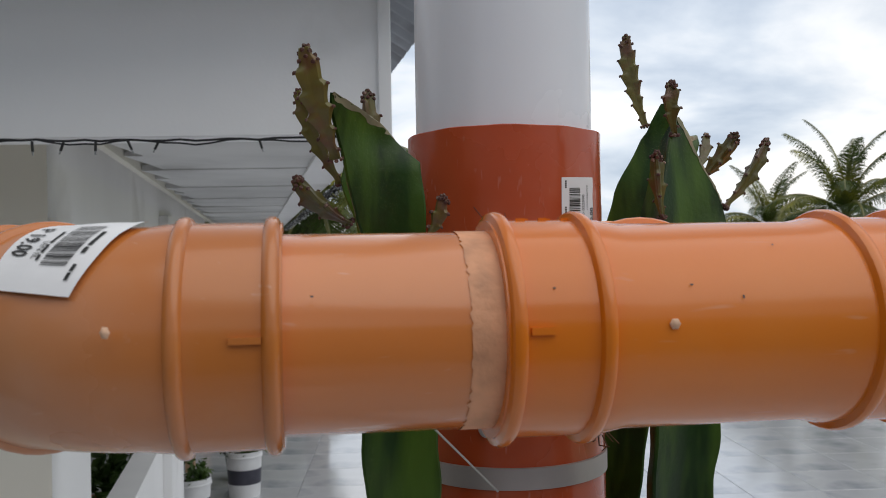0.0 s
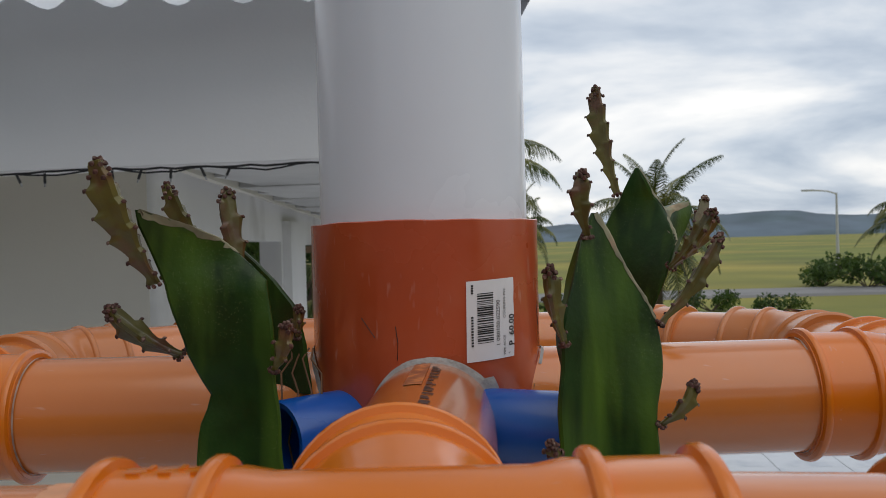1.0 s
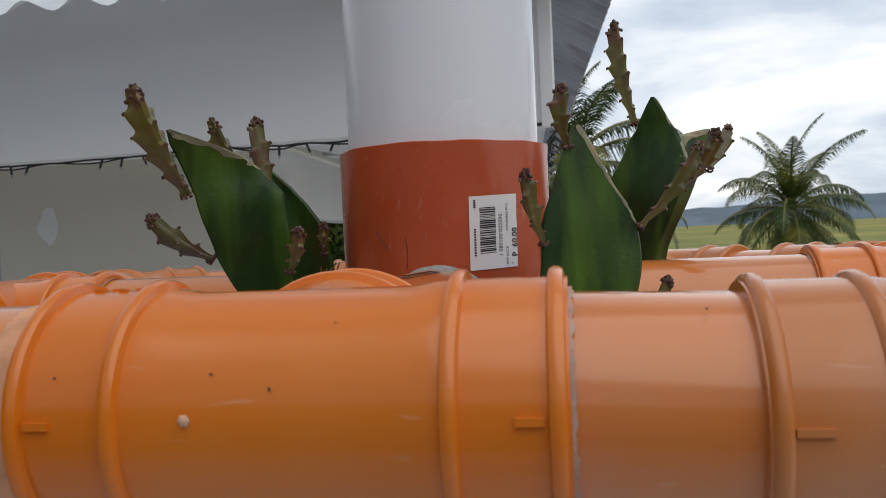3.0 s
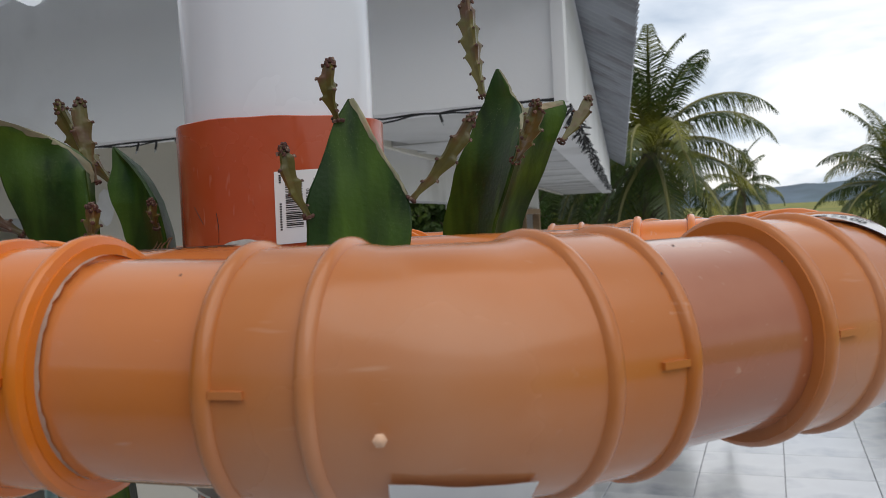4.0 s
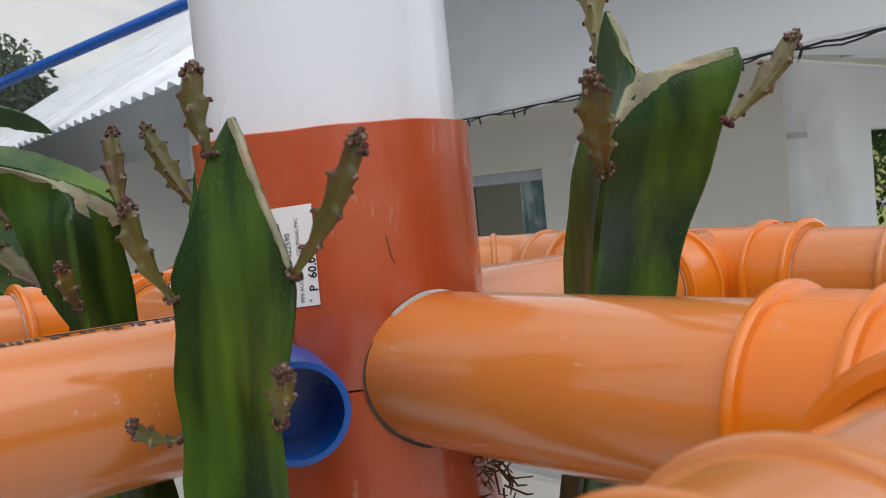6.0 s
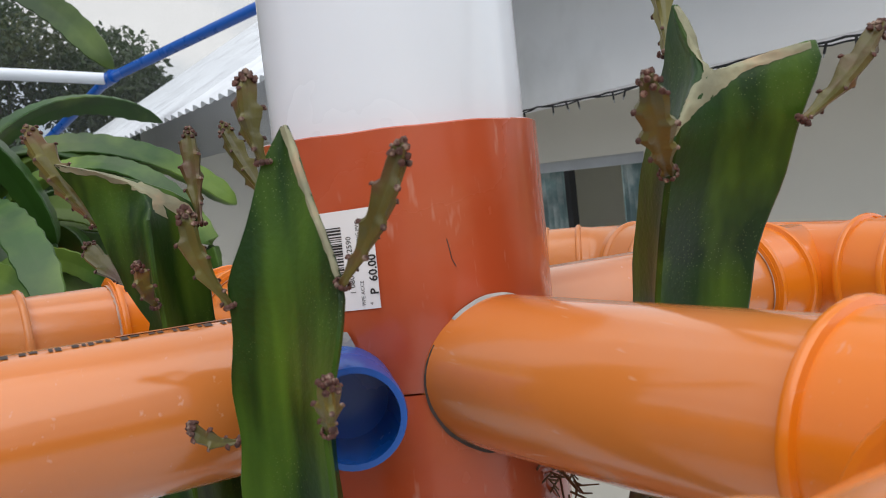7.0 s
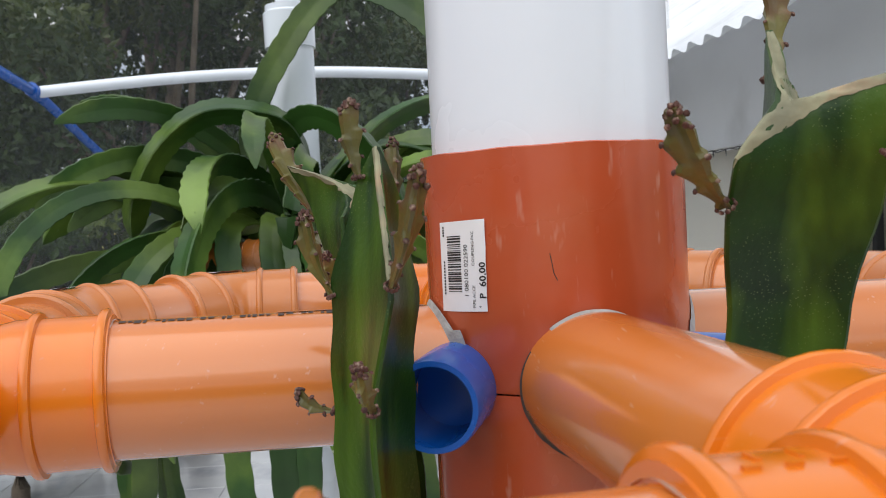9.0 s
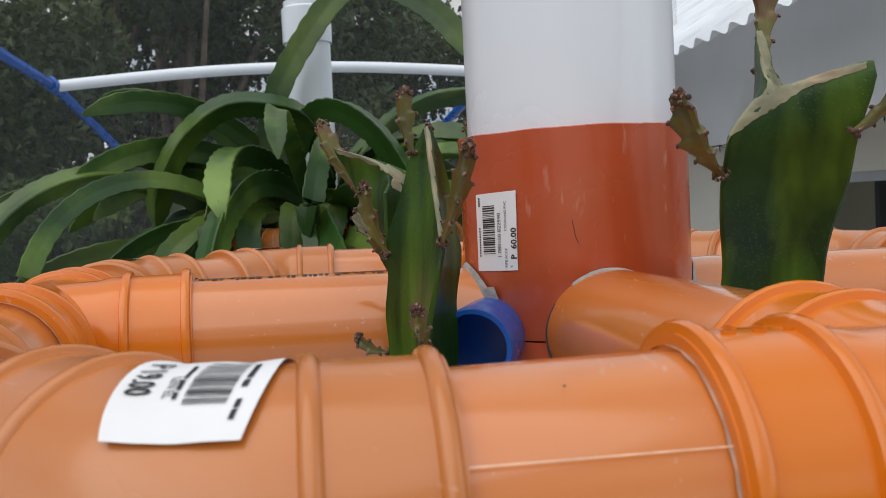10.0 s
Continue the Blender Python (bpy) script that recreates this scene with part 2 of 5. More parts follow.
M["label"] = material("dark_label", (0.05, 0.05, 0.07), 0.5, vary=0.2)
M["pot"] = material("terracotta_plastic", (0.45, 0.14, 0.05), 0.5, vary=0.15)
M["soil"] = material("potting_soil", (0.05, 0.035, 0.025), 0.95, vary=0.4, scale=40, bump=0.8)
M["black"] = material("black_plastic", (0.02, 0.02, 0.022), 0.5, vary=0.2)


M["glue"] = material("grey_glue", (0.47, 0.34, 0.27), 0.5, vary=0.3, scale=120, fine=300, bump=0.4)
M["smear"] = material("dried_solvent", (0.72, 0.350, 0.190), 0.6, vary=0.2, scale=90, fine=220, bump=0.4)
M["clear"] = material("clear_cord", (0.50, 0.52, 0.50), 0.3, vary=0.1)
M["print"] = material("faded_print", (0.055, 0.035, 0.028), 0.6, vary=0.4, scale=300)
M["scuff"] = material("brown_scuff", (0.33, 0.115, 0.055), 0.4, vary=0.35, scale=120, second=(0.62, 0.22, 0.07), patch=0.5, patch_scale=160)
M["scratch"] = material("pale_scratch", (0.80, 0.50, 0.34), 0.5, vary=0.2, scale=200)
M["chip"] = material("pale_chip", (0.80, 0.50, 0.33), 0.5, vary=0.2, scale=300)


M["grass"] = material("field_grass", (0.19, 0.215, 0.036), 0.9, vary=0.25, scale=0.09, fine=2.5, bump=0.5, depth=0.05, second=(0.36, 0.29, 0.060), patch=0.55, patch_scale=0.022)


def net_material():
    mat = bpy.data.materials.new("fine_black_net")
    mat.use_nodes = True
    n, l = nodes_of(mat)
    n.clear()
    out = n.new("ShaderNodeOutputMaterial")
    tc = n.new("ShaderNodeTexCoord")
    br = n.new("ShaderNodeTexBrick")
    br.offset = 0.0
    br.inputs["Scale"].default_value = 90
    br.inputs["Mortar Size"].default_value = 0.10
    br.inputs["Brick Width"].default_value, br.inputs["Row Height"].default_value = 0.5, 0.5
    l.new(tc.outputs["UV"], br.inputs["Vector"])
    tr, df = n.new("ShaderNodeBsdfTransparent"), n.new("ShaderNodeBsdfPrincipled")
    df.inputs["Base Color"].default_value = (0.14, 0.15, 0.16, 1)
    df.inputs["Roughness"].default_value = 0.4
    nz = n.new("ShaderNodeTexNoise")
    nz.inputs["Scale"].default_value = 3
    l.new(tc.outputs["UV"], nz.inputs["Vector"])
    mp = n.new("ShaderNodeMapRange")
    mp.inputs["To Min"].default_value, mp.inputs["To Max"].default_value = 0.02, 0.15
    l.new(nz.outputs["Fac"], mp.inputs["Value"])
    mx2 = n.new("ShaderNodeMath")
    mx2.operation = "MULTIPLY_ADD"
    mx2.inputs[1].default_value = 0.22
    l.new(br.outputs["Fac"], mx2.inputs[0])
    l.new(mp.outputs["Result"], mx2.inputs[2])
    mx = n.new("ShaderNodeMixShader")
    l.new(mx2.outputs[0], mx.inputs[0])
    l.new(tr.outputs[0], mx.inputs[1])
    l.new(df.outputs[0], mx.inputs[2])
    l.new(mx.outputs[0], out.inputs[0])
    return mat


M["net"] = net_material()


# ------------------------------------------------------------------ mesh helpers
def mesh_from(name, verts, faces, mats, smooth=True, midx=None):
    me = bpy.data.meshes.new(name)
    me.from_pydata([tuple(v) for v in verts], [], faces)
    for m in (mats if isinstance(mats, (list, tuple)) else [mats]):
        me.materials.append(m)
    if smooth:
        me.polygons.foreach_set("use_smooth", [True] * len(me.polygons))
    if midx:
        me.polygons.foreach_set("material_index", midx)
    me.update()
    return me


def part(name, bm, mat, parent, label="", smooth=True):
    """Links a bmesh (or finished mesh) as one mesh object under a thing or part."""
    if isinstance(bm, bpy.types.Mesh):
        me = bm
    else:
        me = bpy.data.meshes.new(name)
        bm.normal_update()
        bm.to_mesh(me)
        bm.free()
        me.materials.append(mat)
        if smooth:
            me.polygons.foreach_set("use_smooth", [True] * len(me.polygons))
            me.set_sharp_from_angle(angle=radians(38))
    ob = new(name, me)
    ob.parent = parent
    if label:
        tagged(ob, label)
    return ob


def thing(name, at, label, category, group="", kind=""):
    ob = new(name)
    ob.empty_display_size = 0.05
    ob.location = at
    return tagged(ob, label, category, group, kind)


def add_box(bm, x0, x1, y0, y1, z0, z1, m=None):
    vs = [bm.verts.new((x, y, z) if m is None else m @ Vector((x, y, z))) for x in (x0, x1) for y in (y0, y1) for z in (z0, z1)]
    for f in ((0, 1, 3, 2), (4, 6, 7, 5), (0, 4, 5, 1), (2, 3, 7, 6), (0, 2, 6, 4), (1, 5, 7, 3)):
        bm.faces.new([vs[i] for i in f])
    return vs


def box(x0, x1, y0, y1, z0, z1, bevel=0.0, m=None):
    bm = bmesh.new()
    add_box(bm, x0, x1, y0, y1, z0, z1, m)
    if bevel:
        bmesh.ops.bevel(bm, geom=list(bm.edges), offset=bevel, segments=2, affect="EDGES", profile=0.7)
    bmesh.ops.recalc_face_normals(bm, faces=bm.faces)
    return bm


def side_frame(d):
    d = Vector(d).normalized()
    u = d.cross(Vector((0, 0, 1)))
    if u.length < 1e-3:
        u = Vector((1, 0, 0))
    u.normalize()
    return d, u, u.cross(d).normalized()


def sweep(bm, rings, segs=32, cap0=True, cap1=True):
    """rings: (centre, direction, radius). Adds a tube through them."""
    loops = []
    for c, d, r in rings:
        d, u, v = side_frame(d)
        c = Vector(c)
        loops.append([bm.verts.new(c + r * (math.cos(2 * math.pi * k / segs) * u + math.sin(2 * math.pi * k / segs) * v)) for k in range(segs)])
    for a, b in zip(loops, loops[1:]):
        for k in range(segs):
            bm.faces.new((a[k], a[(k + 1) % segs], b[(k + 1) % segs], b[k]))
    if cap0:
        bm.faces.new(loops[0])
    if cap1:
        bm.faces.new(loops[-1])


def lathe(p, d, profile, segs=40, bm=None, cap0=True, cap1=True):
    """A turned form along d from p: profile of (distance, radius)."""
    own = bm is None
    bm = bm or bmesh.new()
    p, d = Vector(p), Vector(d).normalized()
    sweep(bm, [(p + d * s, d, r) for s, r in profile], segs, cap0, cap1)
    if own:
        bmesh.ops.recalc_face_normals(bm, faces=bm.faces)
    return bm


def rod(points, r, segs=8):
    """A round wire or bar through points."""
    bm = bmesh.new()
    pts = [Vector(p) for p in points]
    rings = []
    for i, p in enumerate(pts):
        d = pts[min(i + 1, len(pts) - 1)] - pts[max(i - 1, 0)]
        rings.append((p, d, r))
    sweep(bm, rings, segs)
    bmesh.ops.recalc_face_normals(bm, faces=bm.faces)
    return bm


# ------------------------------------------------------------------ the pipe tower
PR = 0.0300        # pipe radius
SR = 0.0335        # socket radius
RR = 0.0362        # socket ridge radius
ER = 0.0354        # ridge radius of the bends
RZ = ZR - 0.0986   # height of the pipe ring's axis


def heading(a):
    return Vector((math.cos(radians(a)), math.sin(radians(a)), 0))


def ridge(s, r0=SR, r1=RR, w=0.0024):
    return [(s - w, r0), (s - w * 0.75, r1 - 0.0006), (s - w * 0.3, r1), (s + w * 0.3, r1), (s + w * 0.75, r1 - 0.0006), (s + w, r0)]


def tee_mesh(half=0.070, branch=0.072, skew=0.0):
    """Sanitary tee along x, its branch along +y; sockets with a ridge at the mouth and one at the root."""
    bm = bmesh.new()
    prof = [(-half - 0.001, PR + 0.0002), (-half - 0.001, SR), *ridge(-half + 0.002), *ridge(-0.0425), (-0.037, PR + 0.0035), (-0.030, PR + 0.0022), (0.030, PR + 0.0022), (0.037, PR + 0.0035), *ridge(0.0425), *ridge(half - 0.002), (half + 0.001, SR), (half + 0.001, PR + 0.0002)]
    lathe((0, 0, 0), (1, 0, 0), prof, 44, bm)
    prof = [(0.0, PR + 0.001), (0.028, PR + 0.0022), (0.034, PR + 0.0035), *ridge(branch - 0.030), *ridge(branch - 0.002), (branch + 0.001, SR), (branch + 0.001, PR + 0.0002)]
    lathe((0, 0, 0), (skew, 1, 0), prof, 44, bm)
    for s in (-1, 1):       # moulded alignment ticks
        add_box(bm, s * (half - 0.0085) - 0.0034, s * (half - 0.0085) + 0.0034, -SR - 0.0012, -SR + 0.002, 0.0005, 0.0025)
    for k, (w, h) in enumerate(((0.0030, 0.0012), (0.0012, 0.0040), (0.0026, 0.0012), (0.0012, 0.0040), (0.0030, 0.0010))):   # raised maker's marks
        y = -0.004 + 0.0035 * (k % 2)
        x = -half + 0.0085 + 0.0036 * k
        add_box(bm, x, x + w, y, y + h, SR - 0.0012, SR + 0.0005)
    bmesh.ops.recalc_face_normals(bm, faces=bm.faces)
    return bm


def elbow_mesh(turn=45.0, corner=0.0515):
    """Bend in the plane z=0: comes along +x to the corner at the origin and turns left by `turn`."""
    bm = bmesh.new()
    a = radians(turn)
    d0, d1 = Vector((1, 0, 0)), Vector((math.cos(a), math.sin(a), 0))
    inner = 0.0245
    rings = []
    for s, r in [(-corner - 0.001, PR + 0.0002), (-corner - 0.001, SR), *ridge(-corner + 0.002, SR, ER), *ridge(-inner, SR, ER), (-inner + 0.006, PR + 0.0032)]:
        rings.append((d0 * s, d0, r))
    rad = (inner - 0.006) / math.tan(a / 2)
    centre = d0 * (-(inner - 0.006)) + Vector((0, rad, 0))
    for k in range(1, 10):
        t = a * k / 10
        rings.append((centre + Vector((math.sin(t) * rad, -math.cos(t) * rad, 0)), Vector((math.cos(t), math.sin(t), 0)), PR + 0.0026))
    for s, r in [(inner - 0.006, PR + 0.0032), *ridge(inner, SR, ER), *ridge(corner - 0.002, SR, ER), (corner + 0.001, SR), (corner + 0.001, PR + 0.0002)]:
        rings.append((d1 * s, d1, r))
    sweep(bm, rings, 44)
    for d, s in ((d0, -1), (d1, 1)):
        n = Vector((d.y, -d.x, 0))
        c = d * s * (corner - 0.0085) + n * (SR - 0.0004)
        m = Matrix((( d.x, n.x, 0, c.x), (d.y, n.y, 0, c.y), (0, 0, 1, 0), (0, 0, 0, 1)))
        add_box(bm, -0.0042, 0.0042, -0.001, 0.0016, 0.0004, 0.0022, m)
    bmesh.ops.recalc_face_normals(bm, faces=bm.faces)
    return bm


# the ring's eight sides: outward heading and distance of the axis from the post
SIDES = [(-80, 0.274), (-35, 0.3117), (10, 0.274), (55, 0.322), (100, 0.284), (145, 0.320), (190, 0.283), (235, 0.3242)]


# how far each tee has slid along its side, how far its spoke is off centre at the post, and how askew its branch stands
SLIDE = {0: 0.0, 2: 0.008, 4: 0.0, 6: 0.0}
OFFSET = {0: 0.0025, 2: -0.0015, 4: 0.0, 6: 0.0}
SKEW = {0: -0.080, 2: 0.0, 4: 0.0, 6: 0.0}
# sag of the ring at its eight corners
SAG = [0.0028, 0.0016, 0, 0, 0, 0, 0, 0]


def spoke_line(i):
    """Start at the post and end inside the tee of a spoke, about the post's axis."""
    a, dist = SIDES[i]
    d, lat = heading(a), heading(a + 90)
    return d * 0.046 + lat * OFFSET[i], d * (dist - 0.050) + lat * (SLIDE[i] + SKEW[i] * 0.06)


def corner_of(i, j):
    (a, p), (b, q) = SIDES[i], SIDES[j]
    n, m = heading(a), heading(b)
    det = n.x * m.y - n.y * m.x
    return Vector(((p * m.y - q * n.y) / det, (n.x * q - m.x * p) / det, 0))


def turned(x, y, z, d):
    """Pose at a point whose local x runs along the level direction d."""
    return Matrix.Translation((x, y, z)) @ Matrix.Rotation(math.atan2(d.y, d.x), 4, "Z")


def tower(at, label, group, top, name="planter_tower"):
    tw = thing(name, at, label, "planter tower", group)
    corners = [corner_of(i, (i + 1) % 8) for i in range(8)]
    rz = Vector((0, 0, RZ))
    # post and coupling
    post_prof = [(0.0, 0.055), (ZR - 0.42, 0.055)]
    part("post_pipe", lathe((0, 0, 0), (0, 0, 1), post_prof, 48), M["white_pipe"], tw)
    part("lower_coupling", lathe((0, 0, ZR - 0.46), (0, 0, 1), [(0, 0.0552), (0, 0.0600), (0.352, 0.0600), (0.3575, 0.0594), (0.3575, 0.0552)], 64), M["red"], tw, "red-brown lower coupling of the post")
    up = bmesh.new()
    segs = 96
    rows = []
    for z, r, w in ((-0.1017, 0.0555, 0), (-0.1017, 0.0594, 0), (-0.100, 0.0600, 0), (-0.06, 0.0600, 0), (-0.006, 0.0602, 0.3), (-0.0005, 0.0604, 1), (0.0, 0.0594, 1), (-0.0008, 0.0560, 1), (-0.02, 0.0556, 0)):
        row = []
        for k in range(segs):
            t = 2 * math.pi * k / segs
            j = 0.4 * w * (0.0006 * math.sin(3 * t + 0.6) + 0.0004 * math.sin(11 * t) + 0.0003 * noise.noise(Vector((k * 0.7, z * 50, 1))))
            row.append(up.verts.new(((r + j) * math.cos(t), (r + j) * math.sin(t), ZR + z + j)))
        rows.append(row)
    for a, b in zip(rows, rows[1:]):
        for k in range(segs):
            up.faces.new((a[k], a[(k + 1) % segs], b[(k + 1) % segs], b[k]))
    bmesh.ops.recalc_face_normals(up, faces=up.faces)
    upper = part("upper_coupling", up, M["red"], tw, "scratched red-brown coupling with a rough sawn rim")
    if top > ZR + 0.9:
        part("riser_pipe", lathe((0, 0, ZR - 0.09), (0, 0, 1), [(0, 0.055), (top - ZR + 0.09, 0.055)], 64), M["white_pipe"], tw)
    else:
        r = part("riser_pipe", lathe((0, 0, ZR - 0.09), (0, 0, 1), [(0, 0.055), (top - ZR + 0.09, 0.055)], 48), M["white_pipe"], tw)
        part("reducer", lathe((0, 0, top - 0.10), (0, 0, 1), [(0, 0.0555), (0, 0.0600), (0.082, 0.0605), (0.088, 0.054), (0.100, 0.034), (0.100, 0.028)], 40), M["white_pipe"], r)
        part("thin_pipe", lathe((0, 0, top), (0, 0, 1), [(0, 0.030), (1.3, 0.030)], 32), M["white_pipe"], r)
    # clamp band with its screw
    band = part("clamp_band", lathe((0, 0, ZR - 0.2065), (0, 0, 1), [(0, 0.0598), (0.0005, 0.0612), (0.0125, 0.0612), (0.013, 0.0598)], 64), M["steel"], tw, "thin steel hose clamp")
    # spokes
    for i in (0, 2, 4, 6):
        a, dist = SIDES[i]
        d = heading(a)
        p0, p1 = spoke_line(i)
        part("spoke_pipe", lathe(rz + p0, p1 - p0, [(0, PR + 0.0005), ((p1 - p0).length, PR + 0.0005)], 56), M["orange"], tw)
        # smear of grey sealant where the spoke enters the coupling
        bm = bmesh.new()
        ring_out, ring_in, ring_sp = [], [], []
        u = Vector((-d.y, d.x, 0))
        off0 = u * OFFSET[i]
        lo_, hi_ = ((-14, 172) if i == 0 else (58, 128) if i == 2 else (20, 198))
        for k in range(48):
            t = radians(lo_ + (hi_ - lo_) * k / 47)
            thick_ = math.sqrt(max(0.0, math.sin(math.pi * k / 47)))
            rr_ = PR + 0.0002 + (0.0007 if i == 2 else 0.0030 if i == 0 else 0.0036) * thick_ * (0.6 + 0.8 * abs(noise.noise(Vector((math.cos(t) * 2.2, math.sin(t) * 2.2, i)))))
            for lst, rad_, lift in ((ring_out, rr_ + (0.0005 if i == 2 else (0.0056 if (k < 14 if i == 0 else k > 33) else 0.0012) * thick_ + 0.0006), 0.0004), (ring_in, rr_, 0.0014), (ring_sp, PR - 0.0008, 0.0024)):
                off = u * (rad_ * math.cos(t)) + Vector((0, 0, rad_ * math.sin(t)))
                lat = max(-0.059, min(0.059, rad_ * math.cos(t)))
                lst.append(bm.verts.new(rz + off0 + off + d * (math.sqrt(0.0601 ** 2 - lat ** 2) + lift)))
        for p, q in ((ring_out, ring_in), (ring_in, ring_sp)):
            for k in range(47):
                bm.faces.new((p[k], p[k + 1], q[k + 1], q[k]))
        bmesh.ops.recalc_face_normals(bm, faces=bm.faces)
        part("sealant", bm, M["seal"], tw, "smear of grey sealant round the joint")
        # dark gap below the spoke, where the hole was sawn too wide
        bm = bmesh.new()
        lip_, deep_ = [], []
        for k in range(40):
            t = radians(150 + 185 * k / 39)
            gap_ = PR + 0.0005 + 0.0013 * math.sin(math.pi * k / 39) * (0.75 + 0.5 * noise.noise(Vector((k * 0.45, i, 2))))
            for lst, rad_ in ((lip_, gap_), (deep_, PR - 0.002)):
                lat = rad_ * math.cos(t)
                lst.append(bm.verts.new(rz + off0 + u * lat + Vector((0, 0, rad_ * math.sin(t))) + d * (math.sqrt(0.0601 ** 2 - lat ** 2) + 0.0004)))
        for k in range(39):
            bm.faces.new((lip_[k], lip_[k + 1], deep_[k + 1], deep_[k]))
        bmesh.ops.recalc_face_normals(bm, faces=bm.faces)
        part("sawn_gap", bm, M["print"], tw, "dark gap of the sawn hole round the pipe")
    # tees
    tee = None
    for i in (0, 2, 4, 6):
        a, dist = SIDES[i]
        d = heading(a)
        m = Matrix.Translation(rz + d * dist + heading(a + 90) * SLIDE[i]) @ Matrix.Rotation(radians(a + 90), 4, "Z")
        if SKEW[i] or tee is None:
            o = part("pipe_tee", tee_mesh(skew=SKEW[i]), M["orange_fitting"], tw)
            tee = tee if SKEW[i] else o
        else:
            o = part("pipe_tee", tee.data, None, tw)
        o.matrix_basis = m
    # elbows
    elbow = None
    made = []
    for i in range(8):
        c = corners[i] + rz - Vector((0, 0, SAG[i]))
        d = heading(SIDES[i][0] + 90)
        me = elbow.data if elbow else elbow_mesh()
        o = part("pipe_elbow", me, M["elbow"], tw)
        elbow = elbow or o
        o.matrix_basis = turned(c.x, c.y, c.z, d)
        made.append(o)
    # straight pipes between fittings
    for i in range(8):
        c0, c1 = corners[i - 1] - Vector((0, 0, SAG[i - 1])), corners[i] - Vector((0, 0, SAG[i]))
        a, dist = SIDES[i]
        d = heading(a + 90)
        spans = []
        if i % 2 == 0:
            mid = heading(a) * dist + d * SLIDE[i]
            spans = [(c0 + d * 0.030, mid - d * 0.050), (mid + d * 0.050, c1 - d * 0.030)]
        else:
            spans = [(c0 + d * 0.030, c1 - d * 0.030)]
        for p, q in spans:
            part("ring_pipe", lathe(p + rz, q - p, [(0, PR), ((q - p).length, PR)], 44), M["old_pipe" if i == 1 else "orange"], tw)
    # the pipe work sits a little out of level on the post
    lean_ = Matrix.Translation((0, 0, RZ)) @ Matrix.Rotation(-0.0135, 4, "X") @ Matrix.Translation((0, 0, -RZ))
    for o in tw.children:
        if o.name.split(".")[0] in ("spoke_pipe", "pipe_tee", "pipe_elbow", "ring_pipe"):
            o.matrix_basis = lean_ @ o.matrix_basis
    # blue watering stubs between the spokes
    for a in (-35, 55, 145, 235):
        d = heading(a if a != -35 else -13)
        p = (Vector((0, 0, RZ - 0.002)) + d * 0.050) if a != -35 else Vector((0.0794, -0.0580, RZ - 0.001)) - d * 0.046
        part("blue_stub", lathe(p, d, [(0, 0.0186), (0.044, 0.0186), (0.046, 0.0180), (0.046, 0.0158), (0.013, 0.0155)], 40), M["blue"], tw, "short open blue plastic pipe")
    return tw, upper, made, tee


tower_main, coupling_main, elbows_main, _ = tower((0, 0, 0), "tower of orange pipes ringed round a white post", "pipe towers", 4.6)
tower_far, _, _, _ = tower((-1.70, -0.425, 0), "orange pipe tower overgrown with mature dragon fruit", "pipe towers", 2.53)
tower_far.rotation_euler = (0, 0, radians(20))


# ------------------------------------------------------------------ dragon fruit plants
def winged(rows, angles, steps=60, hollow=0.34, edge=0.0011, scallop=0.0016, pitch=0.036, phase=0.0, dense=None, twist=None):
    """Three-winged stem through rows (z, x, y, r1, r2, r3); angles: headings of the wings; twist: (wing, degrees, upper z, lower z)."""
    zs = [r[0] for r in rows]
    bm = bmesh.new()
    loops = []
    levels = [zs[0] + (zs[-1] - zs[0]) * s / steps for s in range(steps + 1)]
    if dense:
        levels = sorted([z for z in levels if not dense[0] < z < dense[1]] + [dense[0] + (dense[1] - dense[0]) * (k + 0.5) / 30 for k in range(30)])
    for z in levels:
        vals = [float(np.interp(z, zs, [r[k] for r in rows])) for k in range(1, 6)]
        c = Vector((vals[0], vals[1], z))
        tips = []
        for w in range(3):
            a = radians(angles[w])
            if twist and w == twist[0]:
                a += radians(twist[1]) * min(1, max(0, (ZR + twist[2] - z) / (twist[2] - twist[3])))
            r = vals[2 + w]
            wave = scallop * (0.5 - 0.5 * math.cos(2 * math.pi * ((z + phase + 0.012 * w) / pitch))) * min(1, r / 0.02)
            d, n = Vector((math.cos(a), math.sin(a), 0)), Vector((-math.sin(a), math.cos(a), 0))
            r = max(0.0006, r - wave)
            e = min(edge, r * 0.5)
            tips.append((d * r - n * e, d * (r + e * 0.5), d * r + n * e))
        order = sorted(range(3), key=lambda w: angles[w] % 360)
        loop = []
        for q in range(3):
            p0, p1 = tips[order[q]], tips[order[(q + 1) % 3]]
            loop += [bm.verts.new(c + v) for v in (p0[1], p0[2])]
            for i in range(1, 8):
                t = i / 8
                v = p0[2].lerp(p1[0], t)
                loop.append(bm.verts.new(c + v * (1 - hollow * math.sin(math.pi * t) ** 0.8)))
            loop.append(bm.verts.new(c + p1[0]))
        loops.append(loop)
    k = len(loops[0])
    for a, b in zip(loops, loops[1:]):
        for i in range(k):
            bm.faces.new((a[i], a[(i + 1) % k], b[(i + 1) % k], b[i]))
    bm.faces.new(loops[0])
    bm.faces.new(loops[-1])
    bmesh.ops.recalc_face_normals(bm, faces=bm.faces)
    return bm


